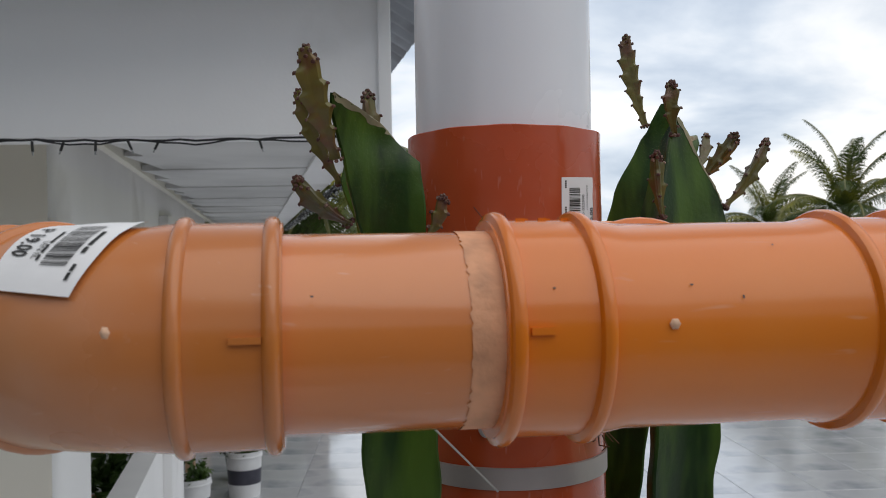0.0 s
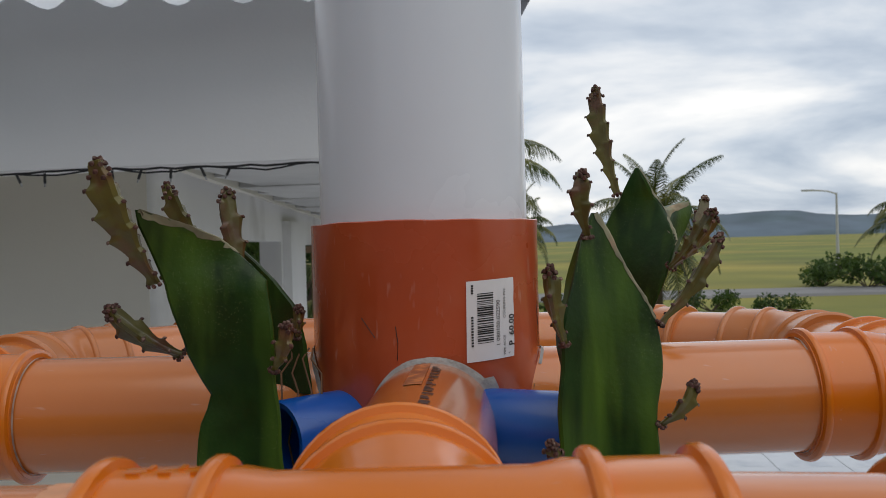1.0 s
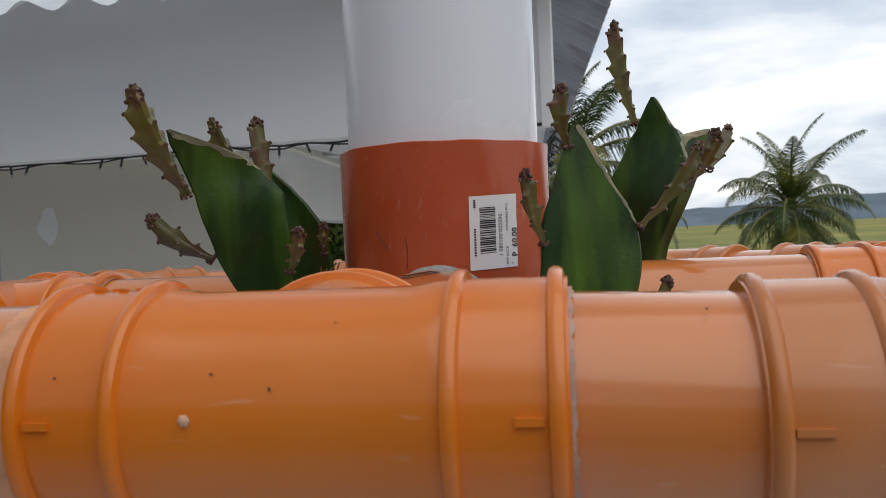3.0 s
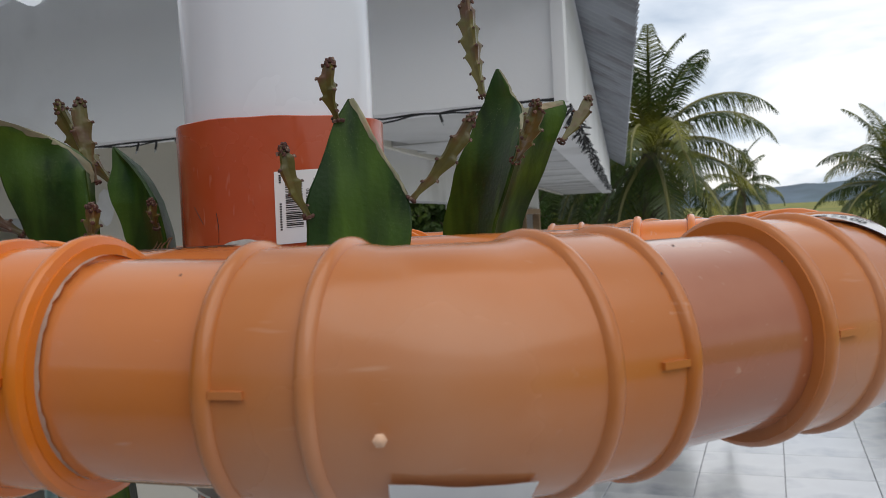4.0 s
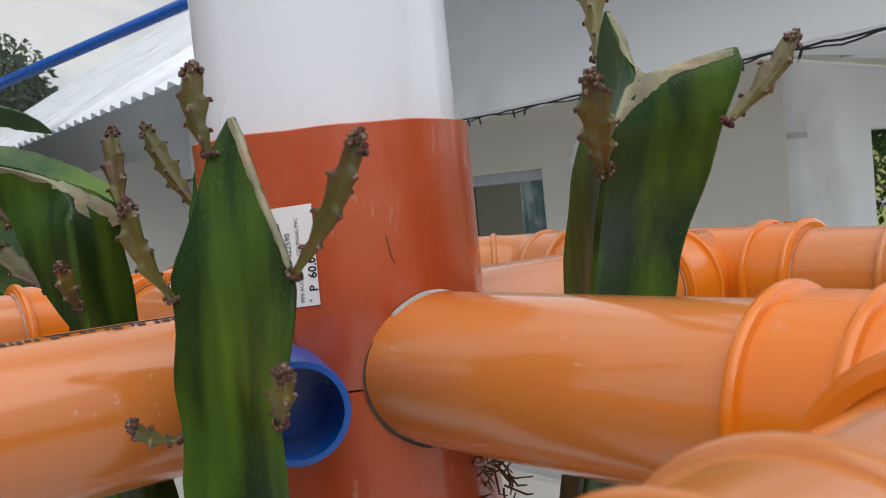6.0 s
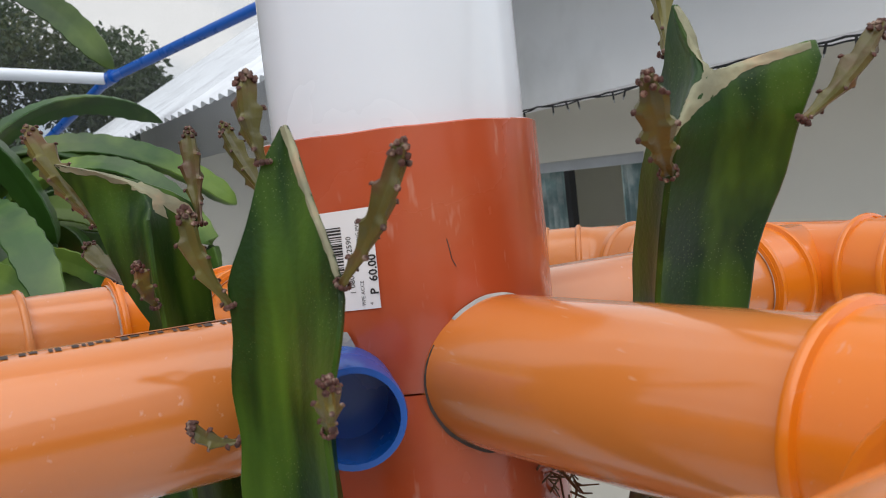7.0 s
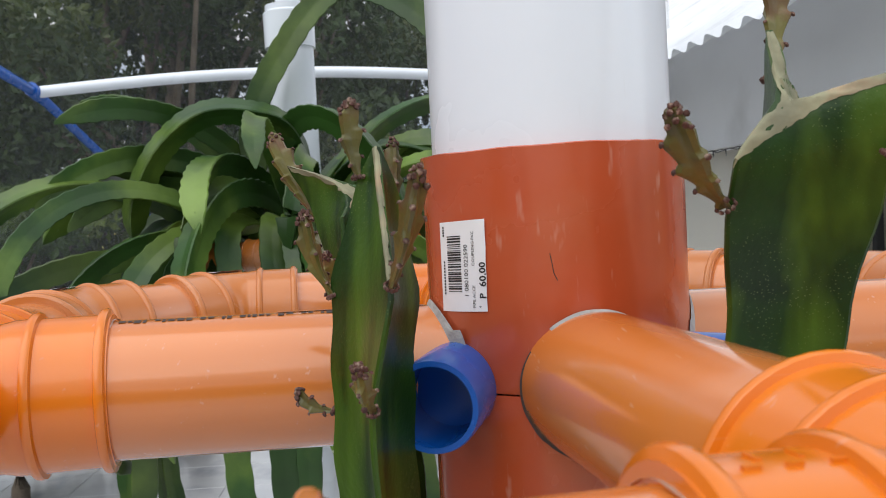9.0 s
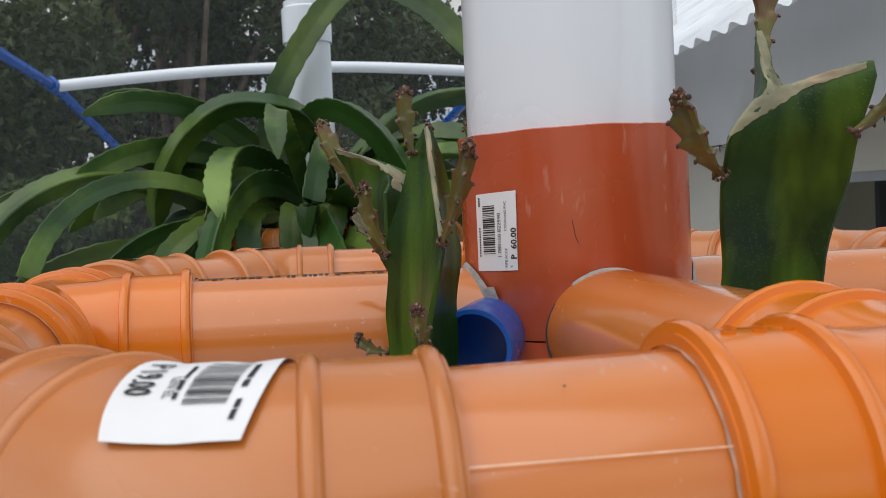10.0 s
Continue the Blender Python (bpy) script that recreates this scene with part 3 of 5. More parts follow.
def blob(bm, c, r, d, squash=0.7):
    """A small lumpy bud at c, drawn out along d."""
    d, u, v = side_frame(d)
    rings = [(-0.5, 0.55), (0.0, 1.0), (0.6, 0.72), (1.1, 0.12)]
    loops = []
    for s, f in rings:
        loops.append([bm.verts.new(Vector(c) + d * (s * r * squash) + (u * math.cos(k * 1.0472) + v * math.sin(k * 1.0472)) * (r * f)) for k in range(6)])
    for a, b in zip(loops, loops[1:]):
        for k in range(6):
            bm.faces.new((a[k], a[(k + 1) % 6], b[(k + 1) % 6], b[k]))
    bm.faces.new(loops[0])
    bm.faces.new(loops[-1])


def shoot(parent, base, tip, width=0.0066, bend=0.0025, seed=0):
    """A young scalloped shoot: thin stalk at the base, three low ribs, brown buds on the notches and a budded tip."""
    rnd = random.Random(seed)
    b, t = Vector(base), Vector(tip)
    ln = (t - b).length
    d, u, v = side_frame(t - b)
    side = (Vector((0, 0, -1)) - d * (-d.z))
    side = side.normalized() if side.length > 0.05 else u
    spin = rnd.uniform(0, 2)
    bm, am = bmesh.new(), bmesh.new()
    steps = 64
    loops = []
    nodes_n = max(3, int(ln / 0.0105))
    ribs = 3

    def centre(f):
        return b + (t - b) * f + side * (bend * 4 * f * (1 - f))

    def body(f):
        return width * (0.42 + 0.62 * min(1, max(0, (f - 0.08) / 0.42)) ** 1.2) * (1 - 0.62 * max(0, (f - 0.72) / 0.28) ** 1.6)

    for s in range(steps + 1):
        f = s / steps
        c = centre(f)
        rr_ = body(f)
        loop = []
        for k in range(18):
            a = 2 * math.pi * k / 18
            rib = 0.5 + 0.5 * math.cos(ribs * (a - spin))
            # each tooth swells slowly towards its bud and drops sharply above it
            tooth = (f * nodes_n + (round((a - spin) * ribs / (2 * math.pi)) % 3) / 3.0) % 1.0
            notch = tooth / 0.82 if tooth < 0.82 else (1 - tooth) / 0.18
            loop.append(bm.verts.new(c + (u * math.cos(a) + v * math.sin(a)) * rr_ * (0.44 + rib ** 1.4 * (0.34 + 0.42 * notch ** 1.5))))
        loops.append(loop)
    for p, q in zip(loops, loops[1:]):
        for k in range(18):
            bm.faces.new((p[k], p[(k + 1) % 18], q[(k + 1) % 18], q[k]))
    bm.faces.new(loops[0])
    bm.faces.new(loops[-1])
    bmesh.ops.recalc_face_normals(bm, faces=bm.faces)
    ob = part("shoot", bm, M["shoot"], parent, "young olive and reddish shoot")
    for rib in range(ribs):
        a = spin + 2 * math.pi * rib / ribs
        for i in range(nodes_n + 1):
            f = (i + 0.80 - rib / 3.0) / nodes_n
            if not 0.04 < f < 0.97:
                continue
            o = u * math.cos(a) + v * math.sin(a)
            blob(am, centre(f) + o * body(f) * 1.14, 0.00105 * (0.8 + 0.5 * rnd.random()), o + d * 1.2)
    for k in range(13):      # crowded buds over the tapering tip
        a = k * 2.399
        f = 1.005 - 0.010 * k
        o = u * math.cos(a) + v * math.sin(a)
        blob(am, centre(f) + o * body(min(1, f)) * (0.55 + 0.03 * k) * (k > 0), 0.00125, d + o * 0.7, 1.0)
    for k in range(9):      # woolly ring at the foot
        a = k * 0.698
        o = u * math.cos(a) + v * math.sin(a)
        blob(am, b + o * width * 0.50, 0.0011, o)
    bmesh.ops.recalc_face_normals(am, faces=am.faces)
    tagged(part("areole_wool", am, M["areole"], ob, "brown woolly buds"), kind="stuff")
    return ob


def plant(label, at_, rows, angles, shoots, cut=None, **kw):
    # the stem is built in the place's own coordinates, with its foot at the post
    pl = thing("dragon_fruit_cutting", (0, 0, 0), label, "cactus", "dragon fruit cuttings")
    part("stem", winged([(ZR + r[0], *r[1:]) for r in rows], angles, **kw), M["leaf"], pl)
    for i, (b, t, w) in enumerate(shoots):
        shoot(pl, (b[0], b[1], ZR + b[2]), (t[0], t[1], ZR + t[2]), w, seed=11 * at_ + i)
    return pl


def cut_strip(parent, pts, width=0.0030, face=(0.75, -0.35, 0.55), widths=None):
    """Pale dried band where the stem was cut, a thin skin lying on the stem's surface."""
    pts = [Vector((x, y, ZR + z)) for x, y, z in pts]
    widths = widths or [width] * len(pts)
    nrm = Vector(face).normalized()
    stem = next(o for o in parent.children if o.name.startswith("stem")).data
    tree = BVHTree.FromPolygons([v.co for v in stem.vertices], [tuple(p.vertices) for p in stem.polygons])
    bm = bmesh.new()
    n = len(pts)
    rows = []
    for i in range(n * 8 - 7):
        f = i / 8
        j = min(int(f), n - 2)
        g = f - j
        p = pts[j].lerp(pts[j + 1], g)
        d = (pts[j + 1] - pts[j]).normalized()
        if 0 < j and g < 0.5:
            d = d.lerp((pts[j] - pts[j - 1]).normalized(), 0.5 - g)
        if j < n - 2 and g > 0.5:
            d = d.lerp((pts[j + 2] - pts[j + 1]).normalized(), g - 0.5)
        r = widths[j] * (1 - g) + widths[j + 1] * g
        u = d.cross(nrm).normalized()
        row = []
        for k in range(9):
            c = -1 + k / 4
            q = p + u * r * c * (1 + 0.35 * noise.noise(p * 300 + Vector((0, 0, c)))) + nrm * 0.004
            hit, hn, _, _ = tree.ray_cast(q + nrm * 0.01, -nrm, 0.03)
            if hit is None:
                hit, hn, _, _ = tree.find_nearest(q)
            lift = 0.00035 + 0.0006 * (1 - c * c) * (0.5 + noise.noise(q * 420))
            row.append(bm.verts.new(hit + nrm * max(0.0003, lift)))
        rows.append(row)
    for a, b in zip(rows, rows[1:]):
        for k in range(8):
            bm.faces.new((a[k], a[k + 1], b[k + 1], b[k]))
    bmesh.ops.recalc_face_normals(bm, faces=bm.faces)
    return part("dried_cut_edge", bm, M["cut"], parent, "pale dried edge of the cut")


P1 = plant("thick green three-winged cactus cutting with five shoots", 1, [
    (-0.36, 0.060, -0.045, 0.012, 0.012, 0.010),
    (-0.26, 0.080, -0.066, 0.022, 0.024, 0.012),
    (-0.17, 0.086, -0.073, 0.0255, 0.0275, 0.0135),
    (-0.115, 0.088, -0.0745, 0.0270, 0.0268, 0.0140),
    (-0.080, 0.088, -0.0745, 0.0285, 0.0255, 0.0160),
    (-0.056, 0.0885, -0.0745, 0.0310, 0.0240, 0.021),
    (-0.047, 0.0885, -0.0745, 0.0290, 0.0225, 0.0195),
    (-0.030, 0.089, -0.0740, 0.0180, 0.0160, 0.015),
    (-0.012, 0.090, -0.0733, 0.0085, 0.0085, 0.0085),
    (0.000, 0.0905, -0.0728, 0.0012, 0.0012, 0.0012)], (13, 238, 141), [
    ((0.0877, -0.0802, -0.0107), (0.0861, -0.0821, 0.0179), 0.0047),
    ((0.1175, -0.0680, -0.0492), (0.1461, -0.0553, -0.0110), 0.0043),
    ((0.1160, -0.0768, -0.0919), (0.1309, -0.0793, -0.0731), 0.0040),
    ((0.0771, -0.0938, -0.0551), (0.0722, -0.1043, -0.0221), 0.0043),
    ((0.0740, -0.0965, -0.1000), (0.0711, -0.1110, -0.0922), 0.0030)], twist=(0, -19, -0.052, -0.092))
cut_strip(P1, [(0.0905, -0.0728, -0.0005), (0.0975, -0.0715, -0.0150), (0.1065, -0.0700, -0.0300), (0.1165, -0.0682, -0.0465)], 0.0014)

P2 = plant("broad green cactus cutting with a dried cut top", 2, [
    (-0.34, 0.056, 0.030, 0.012, 0.012, 0.010),
    (-0.24, 0.076, 0.052, 0.024, 0.022, 0.024),
    (-0.14, 0.092, 0.060, 0.0245, 0.021, 0.026),
    (-0.065, 0.102, 0.0635, 0.0265, 0.0225, 0.030),
    (-0.030, 0.1145, 0.0635, 0.032, 0.0275, 0.033),
    (-0.012, 0.1215, 0.0635, 0.034, 0.0240, 0.030),
    (0.004, 0.1260, 0.0633, 0.0370, 0.0060, 0.0265),
    (0.0105, 0.1240, 0.0630, 0.0375, 0.0035, 0.0190),
    (0.0124, 0.1228, 0.0630, 0.0012, 0.0030, 0.0170),
    (0.020, 0.1190, 0.0626, 0.0030, 0.0030, 0.0100),
    (0.0294, 0.1153, 0.0622, 0.0010, 0.0010, 0.0010)], (53, -55, 175), [
    ((0.1042, 0.0665, 0.0146), (0.0924, 0.0739, 0.0804), 0.0066),
    ((0.1458, 0.0855, -0.0152), (0.1589, 0.1089, 0.0133), 0.0047),
    ((0.1314, 0.0408, -0.0278), (0.1531, 0.0196, 0.0021), 0.0060)], scallop=0.0010, dense=(ZR + 0.0095, ZR + 0.0128))
# the cut slants from the tip of one wing down to the heart
for v in next(o for o in P2.children if o.name.startswith("stem")).data.vertices:
    h = (v.co.x - 0.1240) * math.cos(radians(53)) + (v.co.y - 0.0630) * math.sin(radians(53))
    if h > 0.0008:
        v.co.z = min(v.co.z, ZR + 0.0025 + 0.0085 * (h / 0.037) ** 0.8)
cut_strip(P2, [(0.1475, 0.0900, 0.0095), (0.1420, 0.0820, 0.0080), (0.1350, 0.0730, 0.0055), (0.1300, 0.0655, 0.0015), (0.1310, 0.0550, -0.0050), (0.1330, 0.0425, -0.0160)], widths=[0.0012, 0.0018, 0.0024, 0.0042, 0.0030, 0.0010])
cut_strip(P2, [(0.1300, 0.0655, 0.0015), (0.1260, 0.0628, 0.0120), (0.1215, 0.0624, 0.0200), (0.1165, 0.0620, 0.0285)], widths=[0.0042, 0.0030, 0.0022, 0.0010])

P3 = plant("dark green cactus cutting with a slanted cut tip", 3, [
    (-0.36, -0.046, -0.054, 0.012, 0.012, 0.010),
    (-0.26, -0.060, -0.082, 0.024, 0.022, 0.020),
    (-0.17, -0.064, -0.092, 0.026, 0.024, 0.022),
    (-0.0880, -0.0655, -0.0960, 0.0215, 0.022, 0.019),
    (-0.0750, -0.0655, -0.0970, 0.0130, 0.021, 0.019),
    (-0.0560, -0.0655, -0.0985, 0.0240, 0.021, 0.019),
    (-0.0250, -0.0650, -0.0995, 0.0330, 0.018, 0.018),
    (-0.0165, -0.0650, -0.1000, 0.0370, 0.006, 0.016),
    (-0.0080, -0.0690, -0.1070, 0.0325, 0.003, 0.006),
    (0.0000, -0.0790, -0.1240, 0.0170, 0.0015, 0.0015),
    (0.0052, -0.0884, -0.1396, 0.0008, 0.0008, 0.0008)], (232, -20, 98), [
    ((-0.0890, -0.1250, -0.0245), (-0.0993, -0.1504, 0.0248), 0.0074),
    ((-0.0678, -0.0800, -0.0298), (-0.0779, -0.0784, 0.0168), 0.0056),
    ((-0.0840, -0.1140, -0.0559), (-0.1084, -0.1307, -0.0342), 0.0056),
    ((-0.0457, -0.1070, -0.0637), (-0.0366, -0.1133, -0.0431), 0.0042)], scallop=0.0012)
cut_strip(P3, [(-0.0884, -0.1396, 0.0048), (-0.0780, -0.1220, -0.0010), (-0.0690, -0.1060, -0.0100), (-0.0630, -0.0985, -0.0165), (-0.0560, -0.0990, -0.0230)], 0.0018)

cut_strip(P3, [(-0.0690, -0.1060, -0.0095), (-0.0640, -0.0960, -0.0165), (-0.0640, -0.0860, -0.0230), (-0.0670, -0.0815, -0.0300)], 0.0034)

P4 = plant("small dark green cactus piece rooted on a pipe", 4, [
    (-0.085, -0.0640, -0.0320, 0.014, 0.016, 0.012),
    (-0.060, -0.0680, -0.0330, 0.022, 0.021, 0.013),
    (-0.040, -0.0720, -0.0340, 0.024, 0.018, 0.012),
    (-0.028, -0.0780, -0.0345, 0.021, 0.012, 0.010),
    (-0.018, -0.0850, -0.0350, 0.012, 0.006, 0.008),
    (-0.006, -0.0960, -0.0360, 0.001, 0.001, 0.001)], (200, -40, 95), [
    ((-0.0988, -0.0340, -0.0296), (-0.1200, -0.0550, 0.0222), 0.0060),
    ((-0.0560, -0.0480, -0.0560), (-0.0520, -0.0560, -0.0400), 0.0032)])
for k in range(4):
    a = 0.02 * k
    pts = [Vector((-0.062 + 0.004 * k, -0.040 - 0.001 * k, ZR - 0.062)) + Vector((0.0022 * math.sin(2.1 * s + k) + 0.001 * k * s, -0.0052 * s, -0.0038 * s - 0.0009 * s * s)) for s in range(7)]
    part("aerial_root", rod(pts, 0.0005, 6), M["root"], P4, "thin brown root over the pipe")


# ------------------------------------------------------------------ mature plants on the far tower
def old_stem_mesh(seed):
    rnd = random.Random(seed)
    w = rnd.uniform(0.027, 0.038)
    ln = rnd.uniform(0.55, 0.95)
    el = radians(rnd.uniform(15, 78))
    fall = radians(rnd.uniform(85, 185))
    pts = []
    n = 44
    p = Vector((0.04, 0, 0))
    sway = rnd.uniform(-0.5, 0.5)
    for i in range(n + 1):
        f = i / n
        pts.append(p.copy())
        e = el - fall * f ** 1.25
        yaw_ = sway * f
        p = p + Vector((math.cos(e) * math.cos(yaw_), math.cos(e) * math.sin(yaw_), math.sin(e))) * (ln / n)
    bm = bmesh.new()
    loops = []
    roll0 = rnd.uniform(0, 2)
    for i, p in enumerate(pts):
        d = pts[min(i + 1, n)] - pts[max(i - 1, 0)]
        d, u, v = side_frame(d)
        f = i / n
        r = w * min(1, 0.35 + f * 4) * (1 - max(0, (f - 0.86) / 0.14) ** 2 * 0.9)
        loop = []
        for k in range(3):
            a = roll0 + k * 2.094 + 0.3 * math.sin(f * 3)
            o, q = u * math.cos(a) + v * math.sin(a), u * -math.sin(a) + v * math.cos(a)
            re = r * (1 - 0.09 * (0.5 + 0.5 * math.cos(2 * math.pi * i / 2.0)))
            for fr, t in ((0.25, -0.010), (0.7, -0.005), (1.0, -0.0016), (1.0, 0.0016), (0.7, 0.005), (0.25, 0.010)):
                loop.append(bm.verts.new(p + o * (re * fr if fr == 1.0 else r * fr) + q * t * min(1, r / 0.02)))
        loops.append(loop)
    k = len(loops[0])
    for a, b in zip(loops, loops[1:]):
        for j in range(k):
            bm.faces.new((a[j], a[(j + 1) % k], b[(j + 1) % k], b[j]))
    bm.faces.new(loops[0])
    bm.faces.new(loops[-1])
    bmesh.ops.recalc_face_normals(bm, faces=bm.faces)
    return bm


old_plant = thing("dragon_fruit_plant", (-1.70, -0.425, RZ + 0.02), "mature dragon fruit with long arching green stems", "cactus")
random.seed(5)
stem_meshes = []
for s in range(12):
    ob = part("stem", old_stem_mesh(40 + s), M["leaf_old"], old_plant)
    ob.rotation_euler = (0, 0, radians(s * 30 + 8))
    ob.location = (0, 0, 0.01 * (s % 3))
    stem_meshes.append(ob.data)
for s in range(74):
    ob = part("stem", stem_meshes[s % 12], None, old_plant)
    ob.rotation_euler = (radians(random.uniform(-14, 14)), radians(random.uniform(-18, 30)), radians(s * 137.5 + random.uniform(-10, 10)))
    ob.scale = (random.uniform(0.65, 1.15),) * 3
    a = radians(s * 137.5)
    ob.location = (0.16 * math.cos(a) * (s % 2), 0.16 * math.sin(a) * (s % 2), random.uniform(-0.10, 0.06))


def long_stem(points, w, roll0):
    """A long three-winged stem bent through points given about the plant's foot."""
    ctl = [Vector(p) for p in points]
    pts = []
    for i in range(len(ctl) - 1):
        p0, p1, p2, p3 = ctl[max(i - 1, 0)], ctl[i], ctl[i + 1], ctl[min(i + 2, len(ctl) - 1)]
        for k in range(12):
            t = k / 12
            pts.append(0.5 * (2 * p1 + (p2 - p0) * t + (2 * p0 - 5 * p1 + 4 * p2 - p3) * t * t + (3 * p1 - p0 - 3 * p2 + p3) * t ** 3))
    pts.append(ctl[-1])
    n = len(pts) - 1
    bm = bmesh.new()
    loops = []
    u = Vector((1, 0, 0))
    for i, p in enumerate(pts):
        d = (pts[min(i + 1, n)] - pts[max(i - 1, 0)]).normalized()
        u = (u - d * u.dot(d)).normalized()
        v = d.cross(u)
        f = i / n
        r = w * min(1, 0.4 + f * 5) * (1 - max(0, (f - 0.88) / 0.12) ** 2 * 0.9)
        loop = []
        for k in range(3):
            a = roll0 + k * 2.094
            o, q = u * math.cos(a) + v * math.sin(a), u * -math.sin(a) + v * math.cos(a)
            re = r * (1 - 0.08 * (i % 3 == 0))
            for fr, t in ((0.30, -0.011), (0.7, -0.006), (1.0, -0.0014), (1.0, 0.0014), (0.7, 0.006), (0.30, 0.011)):
                loop.append(bm.verts.new(p + o * (re * fr if fr == 1.0 else r * fr) + q * t * min(1, r / 0.02)))
        loops.append(loop)
    k = len(loops[0])
    for a, b in zip(loops, loops[1:]):
        for j in range(k):
            bm.faces.new((a[j], a[(j + 1) % k], b[(j + 1) % k], b[j]))
    bm.faces.new(loops[0])
    bm.faces.new(loops[-1])
    bmesh.ops.recalc_face_normals(bm, faces=bm.faces)
    return bm


for pts, w, r0 in (
        (((0.10, -0.06, 0.02), (0.12, -0.072, 0.27), (0.12, 0.02, 0.45), (0.10, 0.12, 0.56), (0.10, 0.22, 0.555), (0.12, 0.33, 0.48), (0.15, 0.42, 0.36)), 0.034, 3.14),
        (((0.15, 0.06, 0.12), (0.20, 0.02, 0.25), (0.24, -0.06, 0.285), (0.27, -0.15, 0.28), (0.28, -0.235, 0.215), (0.28, -0.29, 0.12), (0.27, -0.31, 0.03)), 0.033, 0.5),
        (((0.10, -0.02, 0.05), (0.14, -0.20, 0.145), (0.18, -0.41, 0.165), (0.20, -0.62, 0.12), (0.20, -0.82, 0.04)), 0.032, 2.6),
        (((0.12, -0.03, 0.14), (0.20, 0.03, 0.25), (0.25, 0.10, 0.27), (0.27, 0.18, 0.215), (0.27, 0.24, 0.12), (0.26, 0.27, 0.02)), 0.033, 0.9),
        (((0.10, 0.10, 0.08), (0.16, 0.24, 0.19), (0.20, 0.36, 0.20), (0.22, 0.50, 0.15), (0.22, 0.62, 0.06)), 0.030, 2.2)):
    part("stem", long_stem(pts, w, r0), M["leaf_old"], old_plant)


# stems that hang below the ring
for k in range(9):
    a = radians(-62 + 15.5 * k)
    c, n_, b_ = math.cos(a), math.sin(a), 0.06 * math.sin(2.3 * k)
    part("stem", long_stem(((0.20 * c, 0.20 * n_, 0.04), (0.34 * c, 0.34 * n_, 0.03), (0.41 * c, 0.41 * n_ + b_, -0.14), (0.43 * c, 0.43 * n_ + b_, -0.42), (0.42 * c, 0.42 * n_ + 1.6 * b_, -0.62 - 0.05 * (k % 3))), 0.030, 0.7 * k), M["leaf_old"], old_plant)


# ------------------------------------------------------------------ stickers
def patch_on(fn, w, h, nu, nv, round_=0.06):
    """A thin sheet laid over a surface: fn(u, v) gives place; u, v in 0..1."""
    bm = bmesh.new()
    g = [[bm.verts.new(fn(i / nu, j / nv)) for j in range(nv + 1)] for i in range(nu + 1)]
    for i in range(nu):
        for j in range(nv):
            bm.faces.new((g[i][j], g[i + 1][j], g[i + 1][j + 1], g[i][j + 1]))
    return bm


def bars_mesh(fn, spans, nu=3):
    bm = bmesh.new()
    for u0, u1, v0, v1 in spans:
        n = max(1, int((u1 - u0) * 10)), max(1, int((v1 - v0) * 10))
        g = [[bm.verts.new(fn(u0 + (u1 - u0) * i / n[0], v0 + (v1 - v0) * j / n[1])) for j in range(n[1] + 1)] for i in range(n[0] + 1)]
        for i in range(n[0]):
            for j in range(n[1]):
                bm.faces.new((g[i][j], g[i + 1][j], g[i + 1][j + 1], g[i][j + 1]))
    return bm


def letters(text, fn, u0, v0, size, ratio, along="v", bold=0.0):
    """Text laid on a sheet: starts at (u0, v0), `size` high in u (or v) units; ratio = sheet height / width."""
    cu = bpy.data.curves.new("text", "FONT")
    cu.body, cu.size, cu.offset = text, 1.0, bold
    cu.resolution_u = 2
    tmp = bpy.data.objects.new("text", cu)
    me = bpy.data.meshes.new_from_object(tmp)
    bpy.data.objects.remove(tmp)
    bpy.data.curves.remove(cu)
    for v in me.vertices:
        x, y = v.co.x, v.co.y
        if along == "v":        # reads up the sheet: letters lean on their side
            v.co = fn(u0 - y * size, v0 + x * size / ratio)
        elif along == "down":
            v.co = fn(u0 + y * size, v0 - x * size / ratio)
        else:
            v.co = fn(u0 + x * size, v0 + y * size / ratio)
    me.materials.clear()
    me.materials.append(M["ink"])
    return me


def barcode(u0, u1, v0, v1, seed, axis="v"):
    rnd = random.Random(seed)
    out, p = [], 0.0
    while p < 1:
        w = rnd.choice((0.012, 0.02, 0.03))
        e = min(1, p + w)
        if axis == "v":
            out.append((u0, u1, v0 + (v1 - v0) * p, v0 + (v1 - v0) * e))
        else:
            out.append((u0 + (u1 - u0) * p, u0 + (u1 - u0) * e, v0, v1))
        p = e + rnd.choice((0.012, 0.02, 0.028))
    return out


